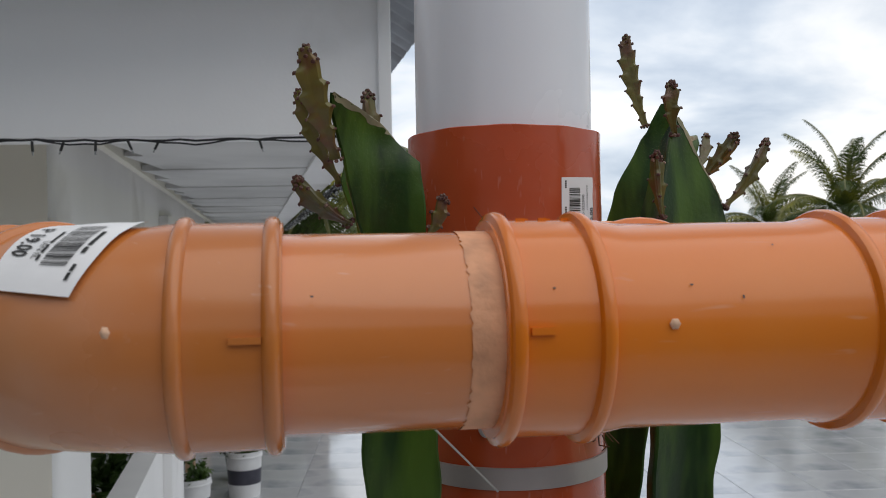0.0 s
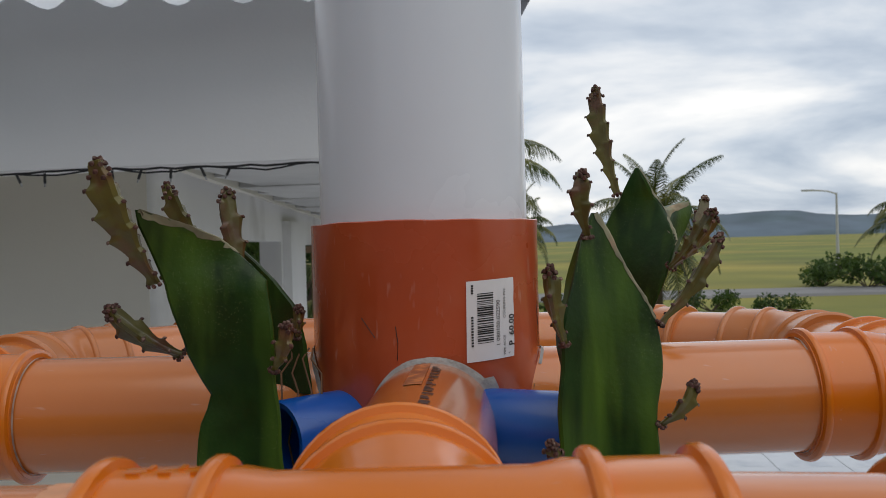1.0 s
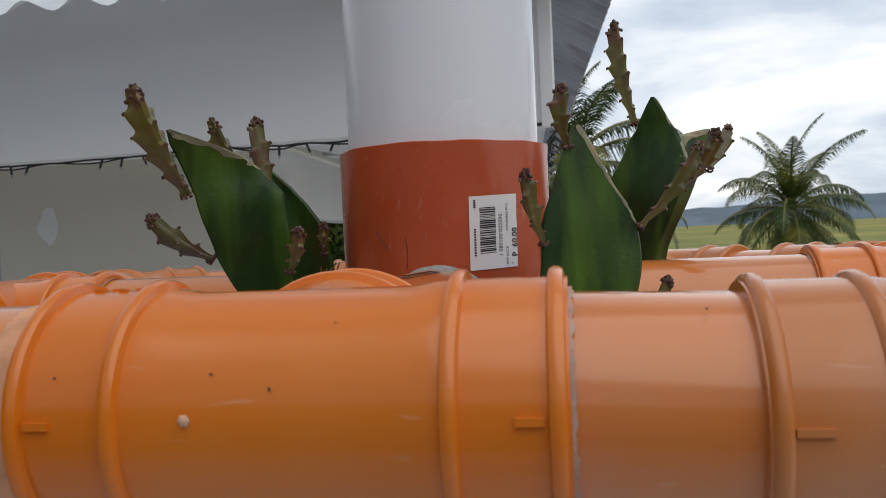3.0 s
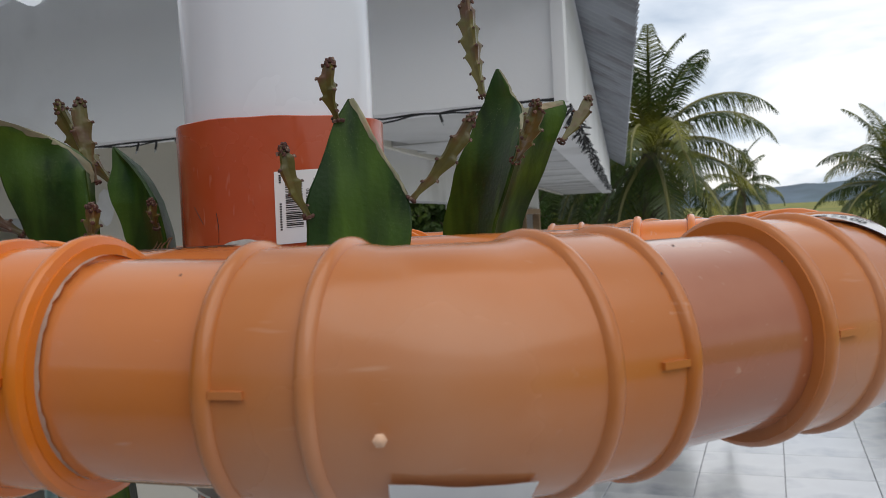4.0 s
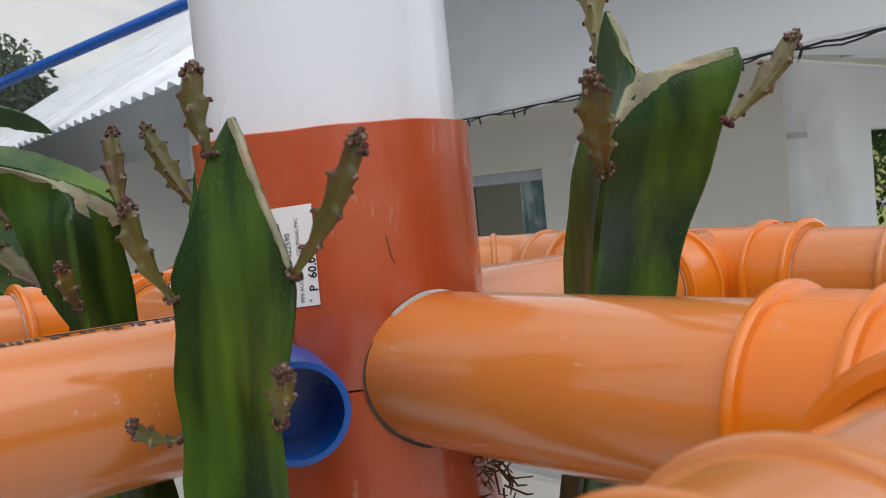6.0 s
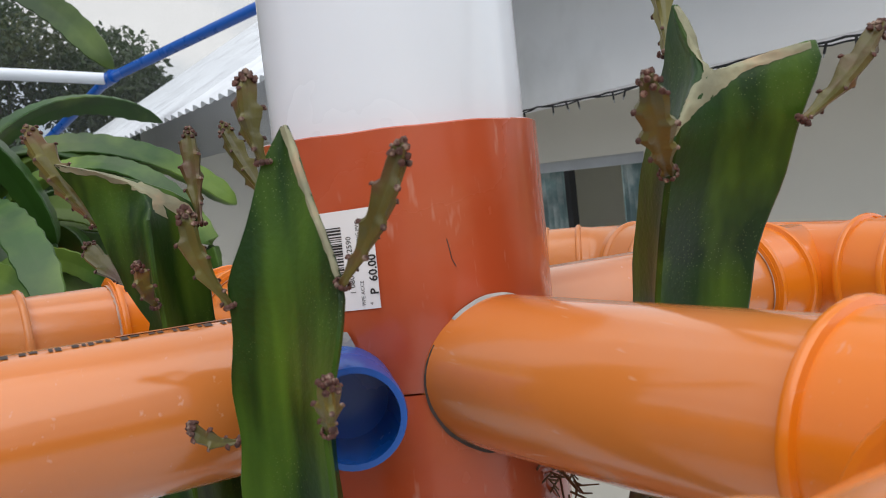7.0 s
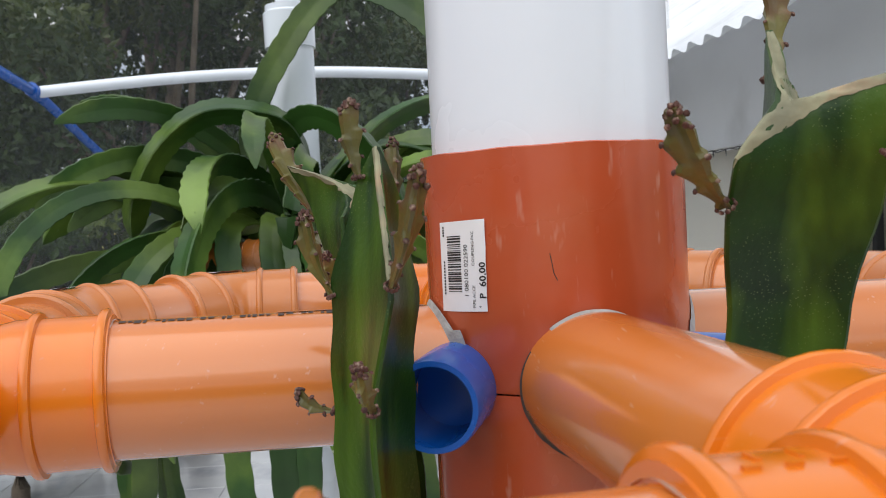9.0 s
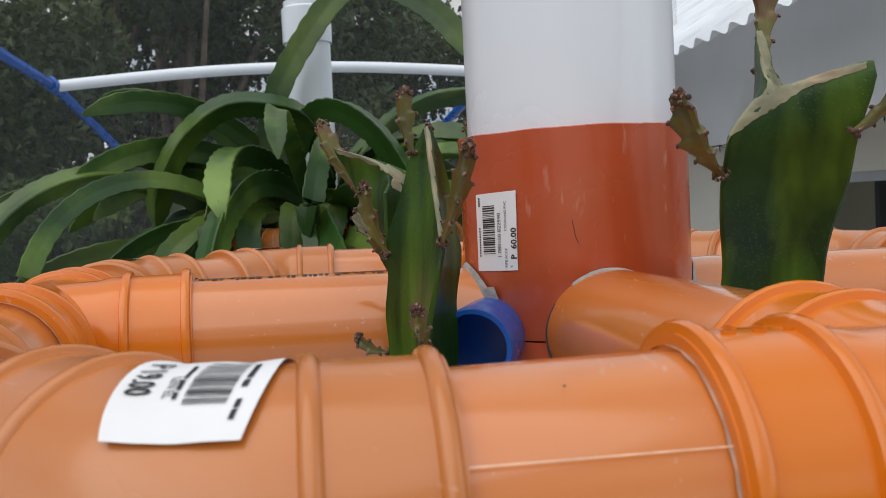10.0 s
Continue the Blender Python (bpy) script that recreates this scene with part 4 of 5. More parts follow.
def coupling_sticker():
    # spans headings -60.6 to -34.3 degrees, slightly askew
    def at(lift):
        def fn(u, v):
            ang = radians(-60.3 + 26.6 * u - 0.6 * (1 - v))
            z = ZR - 0.0684 + 0.0385 * v + 0.0011 * u
            ripple = 0.0003 * math.sin(9 * v + 3 * u) * (u > 0.9)
            r = 0.0602 + lift + abs(ripple)
            return Vector((r * math.cos(ang), r * math.sin(ang), z))
        return fn
    st = part("price_sticker", patch_on(at(0.0003), 1, 1, 14, 16), M["paper"], coupling_main, "white paper price label with barcode")
    fn = at(0.0005)
    part("barcode", bars_mesh(fn, barcode(0.20, 0.52, 0.22, 0.84, 3)), M["ink"], st, "black barcode")["kind"] = "stuff"
    r = 1.40
    part("print", letters("1 080100 022590", fn, 0.66, 0.16, 0.115, r), None, st, "printed digits")
    part("print", letters("PIPE ACCE", fn, 0.79, 0.04, 0.075, r), None, st, "printed words")
    part("print", letters("COUPLING PVC", fn, 0.79, 0.50, 0.075, r), None, st, "printed words")
    part("print", letters("P  60.00", fn, 0.99, 0.14, 0.17, r, bold=0.02), None, st, "printed price")
    part("print", letters("4", fn, 0.90, 0.04, 0.07, r), None, st, "printed digit")
    part("print_bar", bars_mesh(fn, [(0.085, 0.125, v0, v0 + 0.022) for v0 in (0.19, 0.225, 0.26, 0.295, 0.33, 0.365, 0.40, 0.435, 0.47, 0.505, 0.54, 0.84, 0.87, 0.90, 0.93)]), M["ink"], st, "small print")


def elbow_sticker(elbow_ob, bl, br, tr, tl, words):
    """Label laid over an elbow: corners (metres along the axis from the middle of the bend, degrees round it)."""
    a = radians(45)
    inner = 0.0245 - 0.006
    rad = inner / math.tan(a / 2)
    cen = Vector((-inner, rad, 0))

    def at(lift):
        def fn(u, v):
            s, deg = [(bl[k] * (1 - u) + br[k] * u) * (1 - v) + (tl[k] * (1 - u) + tr[k] * u) * v for k in (0, 1)]
            arc = rad * a
            t = s / rad + a / 2
            if t < 0:
                c, d = cen + Vector((0, -rad, 0)) + Vector((t * rad, 0, 0)), Vector((1, 0, 0))
            elif t > a:
                d = Vector((math.cos(a), math.sin(a), 0))
                c = cen + Vector((math.sin(a) * rad, -math.cos(a) * rad, 0)) + d * ((t - a) * rad)
            else:
                c, d = cen + Vector((math.sin(t) * rad, -math.cos(t) * rad, 0)), Vector((math.cos(t), math.sin(t), 0))
            n = Vector((d.y, -d.x, 0))
            ph = radians(deg)
            r = PR + 0.0036 + lift + 0.0008 * noise.noise(Vector((u * 3, v * 3, bl[1] * 0.3)))
            return c + (n * math.cos(ph) + Vector((0, 0, 1)) * math.sin(ph)) * r
        return fn
    st = part("price_sticker", patch_on(at(0.0004), 1, 1, 16, 14), M["paper"], elbow_ob, "crinkled white price label")
    fn = at(0.0007)
    if words:
        part("barcode", bars_mesh(fn, barcode(0.52, 0.80, 0.22, 0.72, 8)), M["ink"], st, "black barcode")["kind"] = "stuff"
        part("print", letters("P 19.00", fn, 0.09, 0.68, 0.27, 2.1, along="down", bold=0.02), None, st, "printed price")
        part("print", letters("LEN EL", fn, 0.37, 0.46, 0.10, 1.6, along="down"), None, st, "printed words")
    part("print_bar", bars_mesh(fn, [(0.44, 0.47, 0.26, 0.31), (0.44, 0.47, 0.33, 0.42), (0.44, 0.47, 0.44, 0.60), (0.84, 0.88, 0.34, 0.40), (0.84, 0.88, 0.42, 0.60), (0.86, 0.895, 0.11, 0.17), (0.86, 0.895, 0.18, 0.24)] if words else [(0.2, 0.7, 0.3, 0.36), (0.2, 0.6, 0.5, 0.56), (0.3, 0.8, 0.68, 0.78)]), M["ink"], st, "small print")


def marks():
    """Scrapes, glue, print and chips on the main tower."""
    tilt = Matrix.Translation((0, 0, RZ)) @ Matrix.Rotation(-0.0135, 4, "X") @ Matrix.Translation((0, 0, -RZ))
    kids = {}
    for o in tower_main.children:
        kids.setdefault(o.name.split(".")[0], []).append(o)

    def wrap(axis_o, d, r, s0, s1, a0, a1, n=14, jag=0.0, seed=0):
        """Thin skin laid round a pipe between two angles (0 = right of d, 90 = top)."""
        d = Vector(d).normalized()
        u = Vector((d.y, -d.x, 0))
        bm = bmesh.new()
        cols = []
        for i in range(n + 1):
            ph = radians(a0 + (a1 - a0) * i / n)
            o = (u * math.cos(ph) + Vector((0, 0, 1)) * math.sin(ph)) * r
            j0 = jag * noise.noise(Vector((i * 0.9, seed, 0)))
            j1 = jag * noise.noise(Vector((i * 0.7, seed, 5)))
            cols.append([bm.verts.new(tilt @ (Vector(axis_o) + d * (s0 + j0) + o)), bm.verts.new(tilt @ (Vector(axis_o) + d * (s1 + j1) + o))])
        for p, q in zip(cols, cols[1:]):
            bm.faces.new((p[0], q[0], q[1], p[1]))
        return bm
    rz = Vector((0, 0, RZ))
    fd = heading(-80)
    side = heading(10)
    fo = rz + fd * 0.274
    # frosted solvent smear on the pipe beside the front tee, and grey rings of solvent at the mouths
    part("glue_smear", wrap(fo, side, PR + 0.0003, -0.0806, -0.0705, -175, 175, 140, 0.0012, 2), M["smear"], tower_main, "frosted smear of solvent glue")
    for i, (a, dist) in enumerate(SIDES):
        if i % 2 == 0:
            o, d = rz + heading(a) * dist + heading(a + 90) * SLIDE[i], heading(a + 90)
            part("glue_ring", wrap(o, d, PR + 0.0006, 0.0702, 0.0722, -180, 180, 90, 0.0012, i), M["glue"], tower_main, "grey ring of solvent glue")
            if i:
                part("glue_ring", wrap(o, d, PR + 0.0006, -0.0716, -0.0702, -180, 180, 48, 0.0008, i + 20), M["glue"], tower_main, "grey ring of solvent glue")
            part("glue_ring", wrap(rz + heading(a + 90) * (SLIDE[i] + SKEW[i] * 0.073), heading(a), PR + 0.0012, dist - 0.0740, dist - 0.0728, -180, 180, 48, 0.0006, i + 40), M["glue"], tower_main, "grey ring of solvent glue")
    # printed line along the top of the front spoke (unreadable: bars)
    p0, p1 = spoke_line(0)
    sd = (p1 - p0).normalized()
    so = rz + p0 - sd * 0.046
    rnd = random.Random(4)
    sp = 0.075
    while sp < 0.198:
        w = rnd.uniform(0.0012, 0.0035)
        part("print_bar", wrap(so, sd, PR + 0.0008, sp, sp + w, 95, 95 + rnd.uniform(4, 8), 3), M["print"], tower_main, "faded black print on the pipe")
        sp += w + rnd.choice((0.0008, 0.0010, 0.0035))
    part("scuff", wrap(so, sd, PR + 0.0008, 0.064, 0.130, 78, 92, 8, 0.004, 9), M["scuff"], tower_main, "brown rubbed stain on the pipe")
    for (o, d, s0, s1, a) in ((so, sd, 0.07, 0.20, 35), (rz, heading(10), 0.127, 0.130, 150), (rz, heading(10), 0.141, 0.142, 148), (rz + heading(10) * 0.274, heading(100), -0.150, -0.052, 30), (rz, heading(190), 0.08, 0.19, 60)):
        part("scratch", wrap(o, d, PR + 0.0009 if s1 - s0 > 0.02 or s1 - s0 < 0.004 else SR + 0.0004, s0, s1, a, a + (0.7 if s1 - s0 > 0.01 else 7), 3, 0.0004, 3), M["scratch"], tower_main, "pale scratch")
    # chips and moulding nubs on the fittings
    for x, y, z, r in ((0.0307, -0.3060, -0.0921, 0.0017), (0.2105, -0.2755, -0.1060, 0.0017), (-0.1190, -0.3360, -0.0895, 0.0017)):
        bm = bmesh.new()
        blob(bm, (x, y, ZR + z), r, (x, y, 0), 0.5)
        bmesh.ops.recalc_face_normals(bm, faces=bm.faces)
        part("chip", bm, M["chip"], tower_main, "pale moulding nub")
    for k in range(18):      # dust and mud specks
        i = rnd.choice((0, 1, 2, 2, 2))
        a, dist = SIDES[i]
        o, d = rz + heading(a) * dist, heading(a + 90)
        sp, ph = rnd.uniform(-0.14, 0.14) * (1 if i % 2 == 0 else 0.4), rnd.uniform(10, 75)
        part("speck", wrap(o, d, (SR if abs(sp) > 0.118 or 0.042 < abs(sp) < 0.07 else PR + (0.0024 if abs(sp) < 0.042 else 0)) + 0.0004, sp, sp + rnd.uniform(0.0005, 0.0010), ph, ph + rnd.uniform(0.7, 2.0), 3), M["print"], tower_main, "dark speck of dirt")
    # crack and scratches on the coupling
    for pts in (((-110, -0.046), (-107, -0.050), (-103, -0.0555)), ((-93, -0.050), (-92, -0.058), (-92.5, -0.066)), ((-8, -0.044), (-7.2, -0.049), (-6.8, -0.052), (-5.5, -0.055))):
        part("scratch", rod([Vector((0.0601 * math.cos(radians(a)), 0.0601 * math.sin(radians(a)), ZR + z)) for a, z in pts], 0.0002, 6), M["print"], coupling_main, "dark scratch")
    # clamp screw on the front
    sc = part("screw_head", lathe((-0.0150, -0.0580, ZR - 0.1715), (0.1, -1, 0), [(0, 0.0052), (0.0018, 0.0052), (0.003, 0.0034), (0.003, 0.0018), (0.0012, 0.0016)], 20), M["steel"], tower_main, "round steel screw head")
    # clump of coir fibre under the east spoke and by the front
    for cx, cy, cz, n_ in ((0.056, 0.030, -0.150, 46), (0.050, -0.040, -0.165, 30)):
        co = bmesh.new()
        for k in range(n_):
            p = Vector((cx, cy, ZR + cz)) + Vector((rnd.uniform(-1, 1) * 0.008, rnd.uniform(-1, 1) * 0.008, rnd.uniform(-1, 1) * 0.016))
            q = p + Vector((rnd.uniform(-0.2, 1), rnd.uniform(-0.6, 0.6), rnd.uniform(-0.8, 0.8))) * 0.014
            m_ = p.lerp(q, 0.5) + Vector((rnd.uniform(-1, 1), rnd.uniform(-1, 1), rnd.uniform(-1, 1))) * 0.004
            sweep(co, [(p, m_ - p, 0.0005), (m_, q - p, 0.0005), (q, q - m_, 0.0003)], 5)
        bmesh.ops.recalc_face_normals(co, faces=co.faces)
        tagged(part("coir_fibre", co, M["root"], tower_main, "brown coir fibre"), kind="stuff")
    # clear tie from a cutting to the post
    part("tie_string", rod([(-0.052, -0.118, ZR - 0.150), (-0.030, -0.094, ZR - 0.178), (-0.010, -0.066, ZR - 0.205)], 0.0006, 8), M["clear"], tower_main, "thin clear string")


marks()
coupling_sticker()
elbow_sticker(elbows_main[1], (-0.0042, 45.5), (0.0135, 46.0), (0.0215, 114.0), (-0.0155, 108.0), True)
elbow_sticker(elbows_main[7], (-0.0103, 27.8), (0.0057, 23.3), (0.0135, 90.0), (-0.0150, 92.0), True)
elbow_sticker(elbows_main[0], (-0.0130, -98.0), (0.0120, -105.0), (0.0109, -42.0), (-0.0111, -35.0), False)
elbow_sticker(elbows_main[2], (-0.012, 50), (0.008, 50), (0.014, 88), (-0.010, 88), False)
elbow_sticker(elbows_main[6], (-0.012, 40), (0.006, 40), (0.014, 86), (-0.010, 86), False)

# ------------------------------------------------------------------ the house
def zed(dz):
    return ZR + dz


CORNER = Vector((-0.168, 1.143, 0))
FRONT = Vector((-1, -0.055, 0)).normalized()       # along the front fascia, away from the corner
SIDE = Vector((-0.225, 0.974, 0)).normalized()     # along the side of the house, away from the corner
WALL_C = Vector((-1.07, 1.66, 0))                  # corner of the two house walls
WFRONT = Vector((-0.974, -0.225, 0)).normalized()


def along(o, d):
    """Pose at o with local x along d and local y to the left of it."""
    return turned(o.x, o.y, 0, d)


def structure(name, bm, mat, label, category="wall", smooth=False):
    ob = part(name, bm, mat, None, smooth=smooth)
    return tagged(ob, label, category, kind="structure")


# fascias: white plastered beams with a thin drip edge
def skew_slab(a0, a1, b0, b1, z0, z1, rise=0.0):
    """Slab between two lines along the front and two along the side of the house; its top may rise along the front."""
    bm = bmesh.new()
    add_box(bm, a0, a1, b0, b1, z0, z1)
    for v in bm.verts:
        p = CORNER + FRONT * v.co.x + SIDE * v.co.y
        if v.co.z > (z0 + z1) / 2:
            v.co.z += rise * v.co.x
        v.co.x, v.co.y = p.x, p.y
    bmesh.ops.recalc_face_normals(bm, faces=bm.faces)
    return bm


# the front one's upper edge follows the rising underside of the roof
structure("fascia_front", skew_slab(0, 8.6, 0, 0.1027, zed(0.157), zed(0.475), 0.067), M["wall"], "white painted front fascia beam of the house", "fascia")
structure("fascia_side", skew_slab(0, 0.1027, 0.1047, 8.8, zed(0.157), zed(0.54)), M["wall"], "white painted side fascia beam of the house", "fascia")
# corner bead
tagged(part("trim_corner", box(-0.012, 0.012, -0.016, 0.010, zed(0.147), zed(0.53), 0.002, along(CORNER + Vector((0.004, -0.002, 0)), FRONT)), M["wall"], None), "flaking white corner trim of the fascia", "trim", kind="structure")

# soffit: sloping boards with open joints, in one mesh
bm = bmesh.new()
for i in range(26):
    s0 = 0.11 + i * 0.335
    q = along(CORNER + SIDE * s0, FRONT)
    add_box(bm, 0.105, 0.56, -0.33, 0.0, zed(0.164 + 0.004 * (i % 2)), zed(0.180), q)
bmesh.ops.recalc_face_normals(bm, faces=bm.faces)
structure("ceiling", bm, M["soffit"], "grey weathered soffit boards under the roof", "ceiling")
structure("ceiling_porch", skew_slab(0.585, 7.9, 0.115, 8.7, zed(0.30), zed(0.33)), M["wall_in"], "cream ceiling of the porch", "ceiling")
structure("trim_soffit", skew_slab(0.562, 0.582, 0.115, 8.7, zed(0.160), zed(0.30)), M["wall_in"], "cream drop edge of the soffit", "trim")


def wall_with_holes(name, o, d, length, z0, z1, thick, holes, mat, label):
    """A wall along d with openings (s0, s1, z0, z1) right through it."""
    bm = bmesh.new()
    q = along(o, d)
    ss = sorted({0, length, *[h[0] for h in holes], *[h[1] for h in holes]})
    zs = sorted({z0, z1, *[h[2] for h in holes], *[h[3] for h in holes]})
    grid = {}

    def solid(i, j):
        if not (0 <= i < len(ss) - 1 and 0 <= j < len(zs) - 1):
            return False
        a, b = (ss[i] + ss[i + 1]) / 2, (zs[j] + zs[j + 1]) / 2
        return not any(h[0] < a < h[1] and h[2] < b < h[3] for h in holes)

    def vert(i, j, k):
        key = (i, j, k)
        if key not in grid:
            grid[key] = bm.verts.new(q @ Vector((ss[i], k * thick, zs[j])))
        return grid[key]
    for i in range(len(ss) - 1):
        for j in range(len(zs) - 1):
            if not solid(i, j):
                continue
            for k in (0, 1):
                bm.faces.new([vert(i, j, k), vert(i + 1, j, k), vert(i + 1, j + 1, k), vert(i, j + 1, k)])
            for di, dj, e in ((-1, 0, ((0, 0), (0, 1))), (1, 0, ((1, 0), (1, 1))), (0, -1, ((0, 0), (1, 0))), (0, 1, ((0, 1), (1, 1)))):
                if not solid(i + di, j + dj):
                    (a, b), (c, dd) = e
                    bm.faces.new([vert(i + a, j + b, 0), vert(i + c, j + dd, 0), vert(i + c, j + dd, 1), vert(i + a, j + b, 1)])
    bmesh.ops.recalc_face_normals(bm, faces=bm.faces)
    return structure(name, bm, mat, label)


wall_with_holes("wall_front", WALL_C, WFRONT, 7.4, 0, zed(0.30), -0.12, [(0.78, 2.30, 1.05, zed(0.012))], M["wall_in"], "cream painted front wall of the house")
wall_with_holes("wall_side", WALL_C + SIDE * 0.003, SIDE, 7.2, 0, zed(0.30), 0.12, [(0.53, 2.60, 0.95, zed(0.030)), (3.47, 6.95, 0.0, zed(0.015))], M["wall"], "white painted side wall of the house with openings")
wall_with_holes("wall_west", Vector((-8.2, 0.05, 0)), Vector((0.02, 1, 0)).normalized(), 6.8, 0, zed(0.30), 0.12, [], M["wall_in"], "cream painted west wall of the house")
# round pier between the openings of the side wall
tagged(part("trim_pier", box(2.66, 3.40, -0.05, 0.0, 0, zed(0.146), 0.006, along(WALL_C, SIDE)), M["wall"], None), "white plastered pier of the side wall", "trim", kind="structure")
# pale filler patch on the front wall
bm = bmesh.new()
ctr = along(WALL_C, WFRONT)
ring = [bm.verts.new(ctr @ Vector((0.630 + (0.030 + 0.009 * math.sin(3 * k + 1)) * math.cos(k * 0.524), 0.0025, zed(0.028) + (0.050 + 0.008 * math.sin(5 * k)) * math.sin(k * 0.524)))) for k in range(12)]
bm.faces.new(ring)
tagged(part("wall_patch", bm, M["paper"], None), "pale filler patch on the cream wall", "patch", kind="structure")


def window(o, d, s0, s1, z0, z1, name, panes):
    w = tagged(new(name), "dark window with aluminium frame and teal curtains", "window", kind="structure")
    q = along(o, d)
    t = 0.035
    for a, b, c, e in ((s0, s1, z1 - t, z1), (s0, s1, z0, z0 + t), (s0, s0 + t, z0 + t, z1 - t), (s1 - t, s1, z0 + t, z1 - t)):
        part("window_frame", box(a + 0.001, b - 0.001, -0.08, -0.04, c, e, 0.003, q), M["galv"], w, smooth=False)
    for i in range(1, panes):
        s = s0 + (s1 - s0) * i / panes
        part("mullion", box(s - 0.012, s + 0.012, -0.075, -0.045, z0 + t, z1 - t, 0.002, q), M["black"], w, smooth=False)
    return w


window(WALL_C, WFRONT, 0.78, 2.30, 1.05, zed(0.012), "window_1", 4)


def curtain(s0, s1, z0, z1):
    bm = bmesh.new()
    q = along(WALL_C, WFRONT)
    n = 24
    cols = []
    for i in range(n + 1):
        s = s0 + (s1 - s0) * i / n
        y = -0.16 + 0.016 * math.sin(i * 1.3)
        cols.append([bm.verts.new(q @ Vector((s, y + k, z))) for z in (z0, z1) for k in (0, -0.003)])
    for a, b in zip(cols, cols[1:]):
        for p in ((0, 2), (2, 3), (3, 1), (1, 0)):
            bm.faces.new((a[p[0]], b[p[0]], b[p[1]], a[p[1]]))
    bmesh.ops.recalc_face_normals(bm, faces=bm.faces)
    return tagged(part("curtain", bm, M["curtain"], None), "gathered patterned teal curtain behind the window", "curtain", "curtains")


curtain(0.90, 1.02, 1.0, zed(0.02))
curtain(1.28, 1.42, 1.0, zed(0.02))
curtain(1.95, 2.10, 1.0, zed(0.02))


# bare wooden door frame standing in the second opening
def wood_frame(at, d, w, h):
    fr = thing("wooden_frame", at, "bare wooden door frame standing in an opening", "frame")
    q = along(Vector((0, 0, 0)), d)
    part("head_rail", box(-0.32, w, -0.04, 0.04, h - 0.05, h, 0.004, q), M["wood"], fr, smooth=False)
    for s0, s1, b in ((0, 0.10, 0.0), (0.85, 0.92, 1.05), (w - 0.12, w, 0.0)):
        part("post", box(s0, s1, -0.035, 0.035, b, h - 0.052, 0.004, q), M["wood"], fr, smooth=False)
    for z in (1.02, 1.62):
        part("rail", box(0.102, w - 0.122, -0.02, 0.02, z - 0.02, z + 0.02, 0.003, q), M["wood"], fr, smooth=False)
    return fr


wood_frame(WALL_C + SIDE * 4.60, SIDE, 2.28, zed(0.004))


# corrugated roofs
def corrugated(name, o, run, up, length, depth, pitch, amp, label, hip=0.0, thick=0.0012, mat="roof"):
    """A sheet from the eave at o along run, climbing along up; waves across the run."""
    n = int(length / pitch * 8)
    verts, faces = [], []
    nrm = Vector(run).cross(Vector(up)).normalized()
    if nrm.z < 0:
        nrm = -nrm
    rows = 6
    for lay in (0, 1):
        for j in range(rows + 1):
            for i in range(n + 1):
                s = length * i / n
                dd = depth * j / rows
                ss = max(s, hip * dd)
                verts.append(Vector(o) + Vector(run) * ss + Vector(up) * dd + nrm * (amp * math.sin(2 * math.pi * s / pitch) - lay * thick))
    w = n + 1
    off = (rows + 1) * w
    for lay in (0, 1):
        for j in range(rows):
            for i in range(n):
                a = lay * off + j * w + i
                faces.append((a, a + 1, a + 1 + w, a + w))
    for i in range(n):
        faces.append((i, i + 1, off + i + 1, off + i))
    for j in range(rows):
        faces.append((j * w, (j + 1) * w, off + (j + 1) * w, off + j * w))
    me = mesh_from(name, verts, faces, M[mat])
    ob = new(name, me)
    return tagged(ob, label, "roof", kind="structure")


EAVE = Vector((-1, -0.1676, 0)).normalized()
eave_o = Vector((0.03, 1.035 + 0.1676 * 0.03, zed(0.420)))
up_f = Vector((EAVE.y, -EAVE.x, 0))
corrugated("roof_front", eave_o, EAVE, (up_f + Vector((0, 0, 0.60))).normalized(), 8.6, 3.0, 0.112, 0.012, "corrugated galvanised front roof slope", 0.7)
out_s = Vector((SIDE.y, -SIDE.x, 0))
side_o = CORNER + out_s * 0.17 + Vector((0, 0, zed(0.475))) - SIDE * 0.02
corrugated("roof_side", side_o, SIDE, (-out_s + Vector((0, 0, 0.60))).normalized(), 9.0, 2.4, 0.076, 0.011, "weathered corrugated side roof slope, underside shade in its grey", 0.6, mat="roof_shaded")


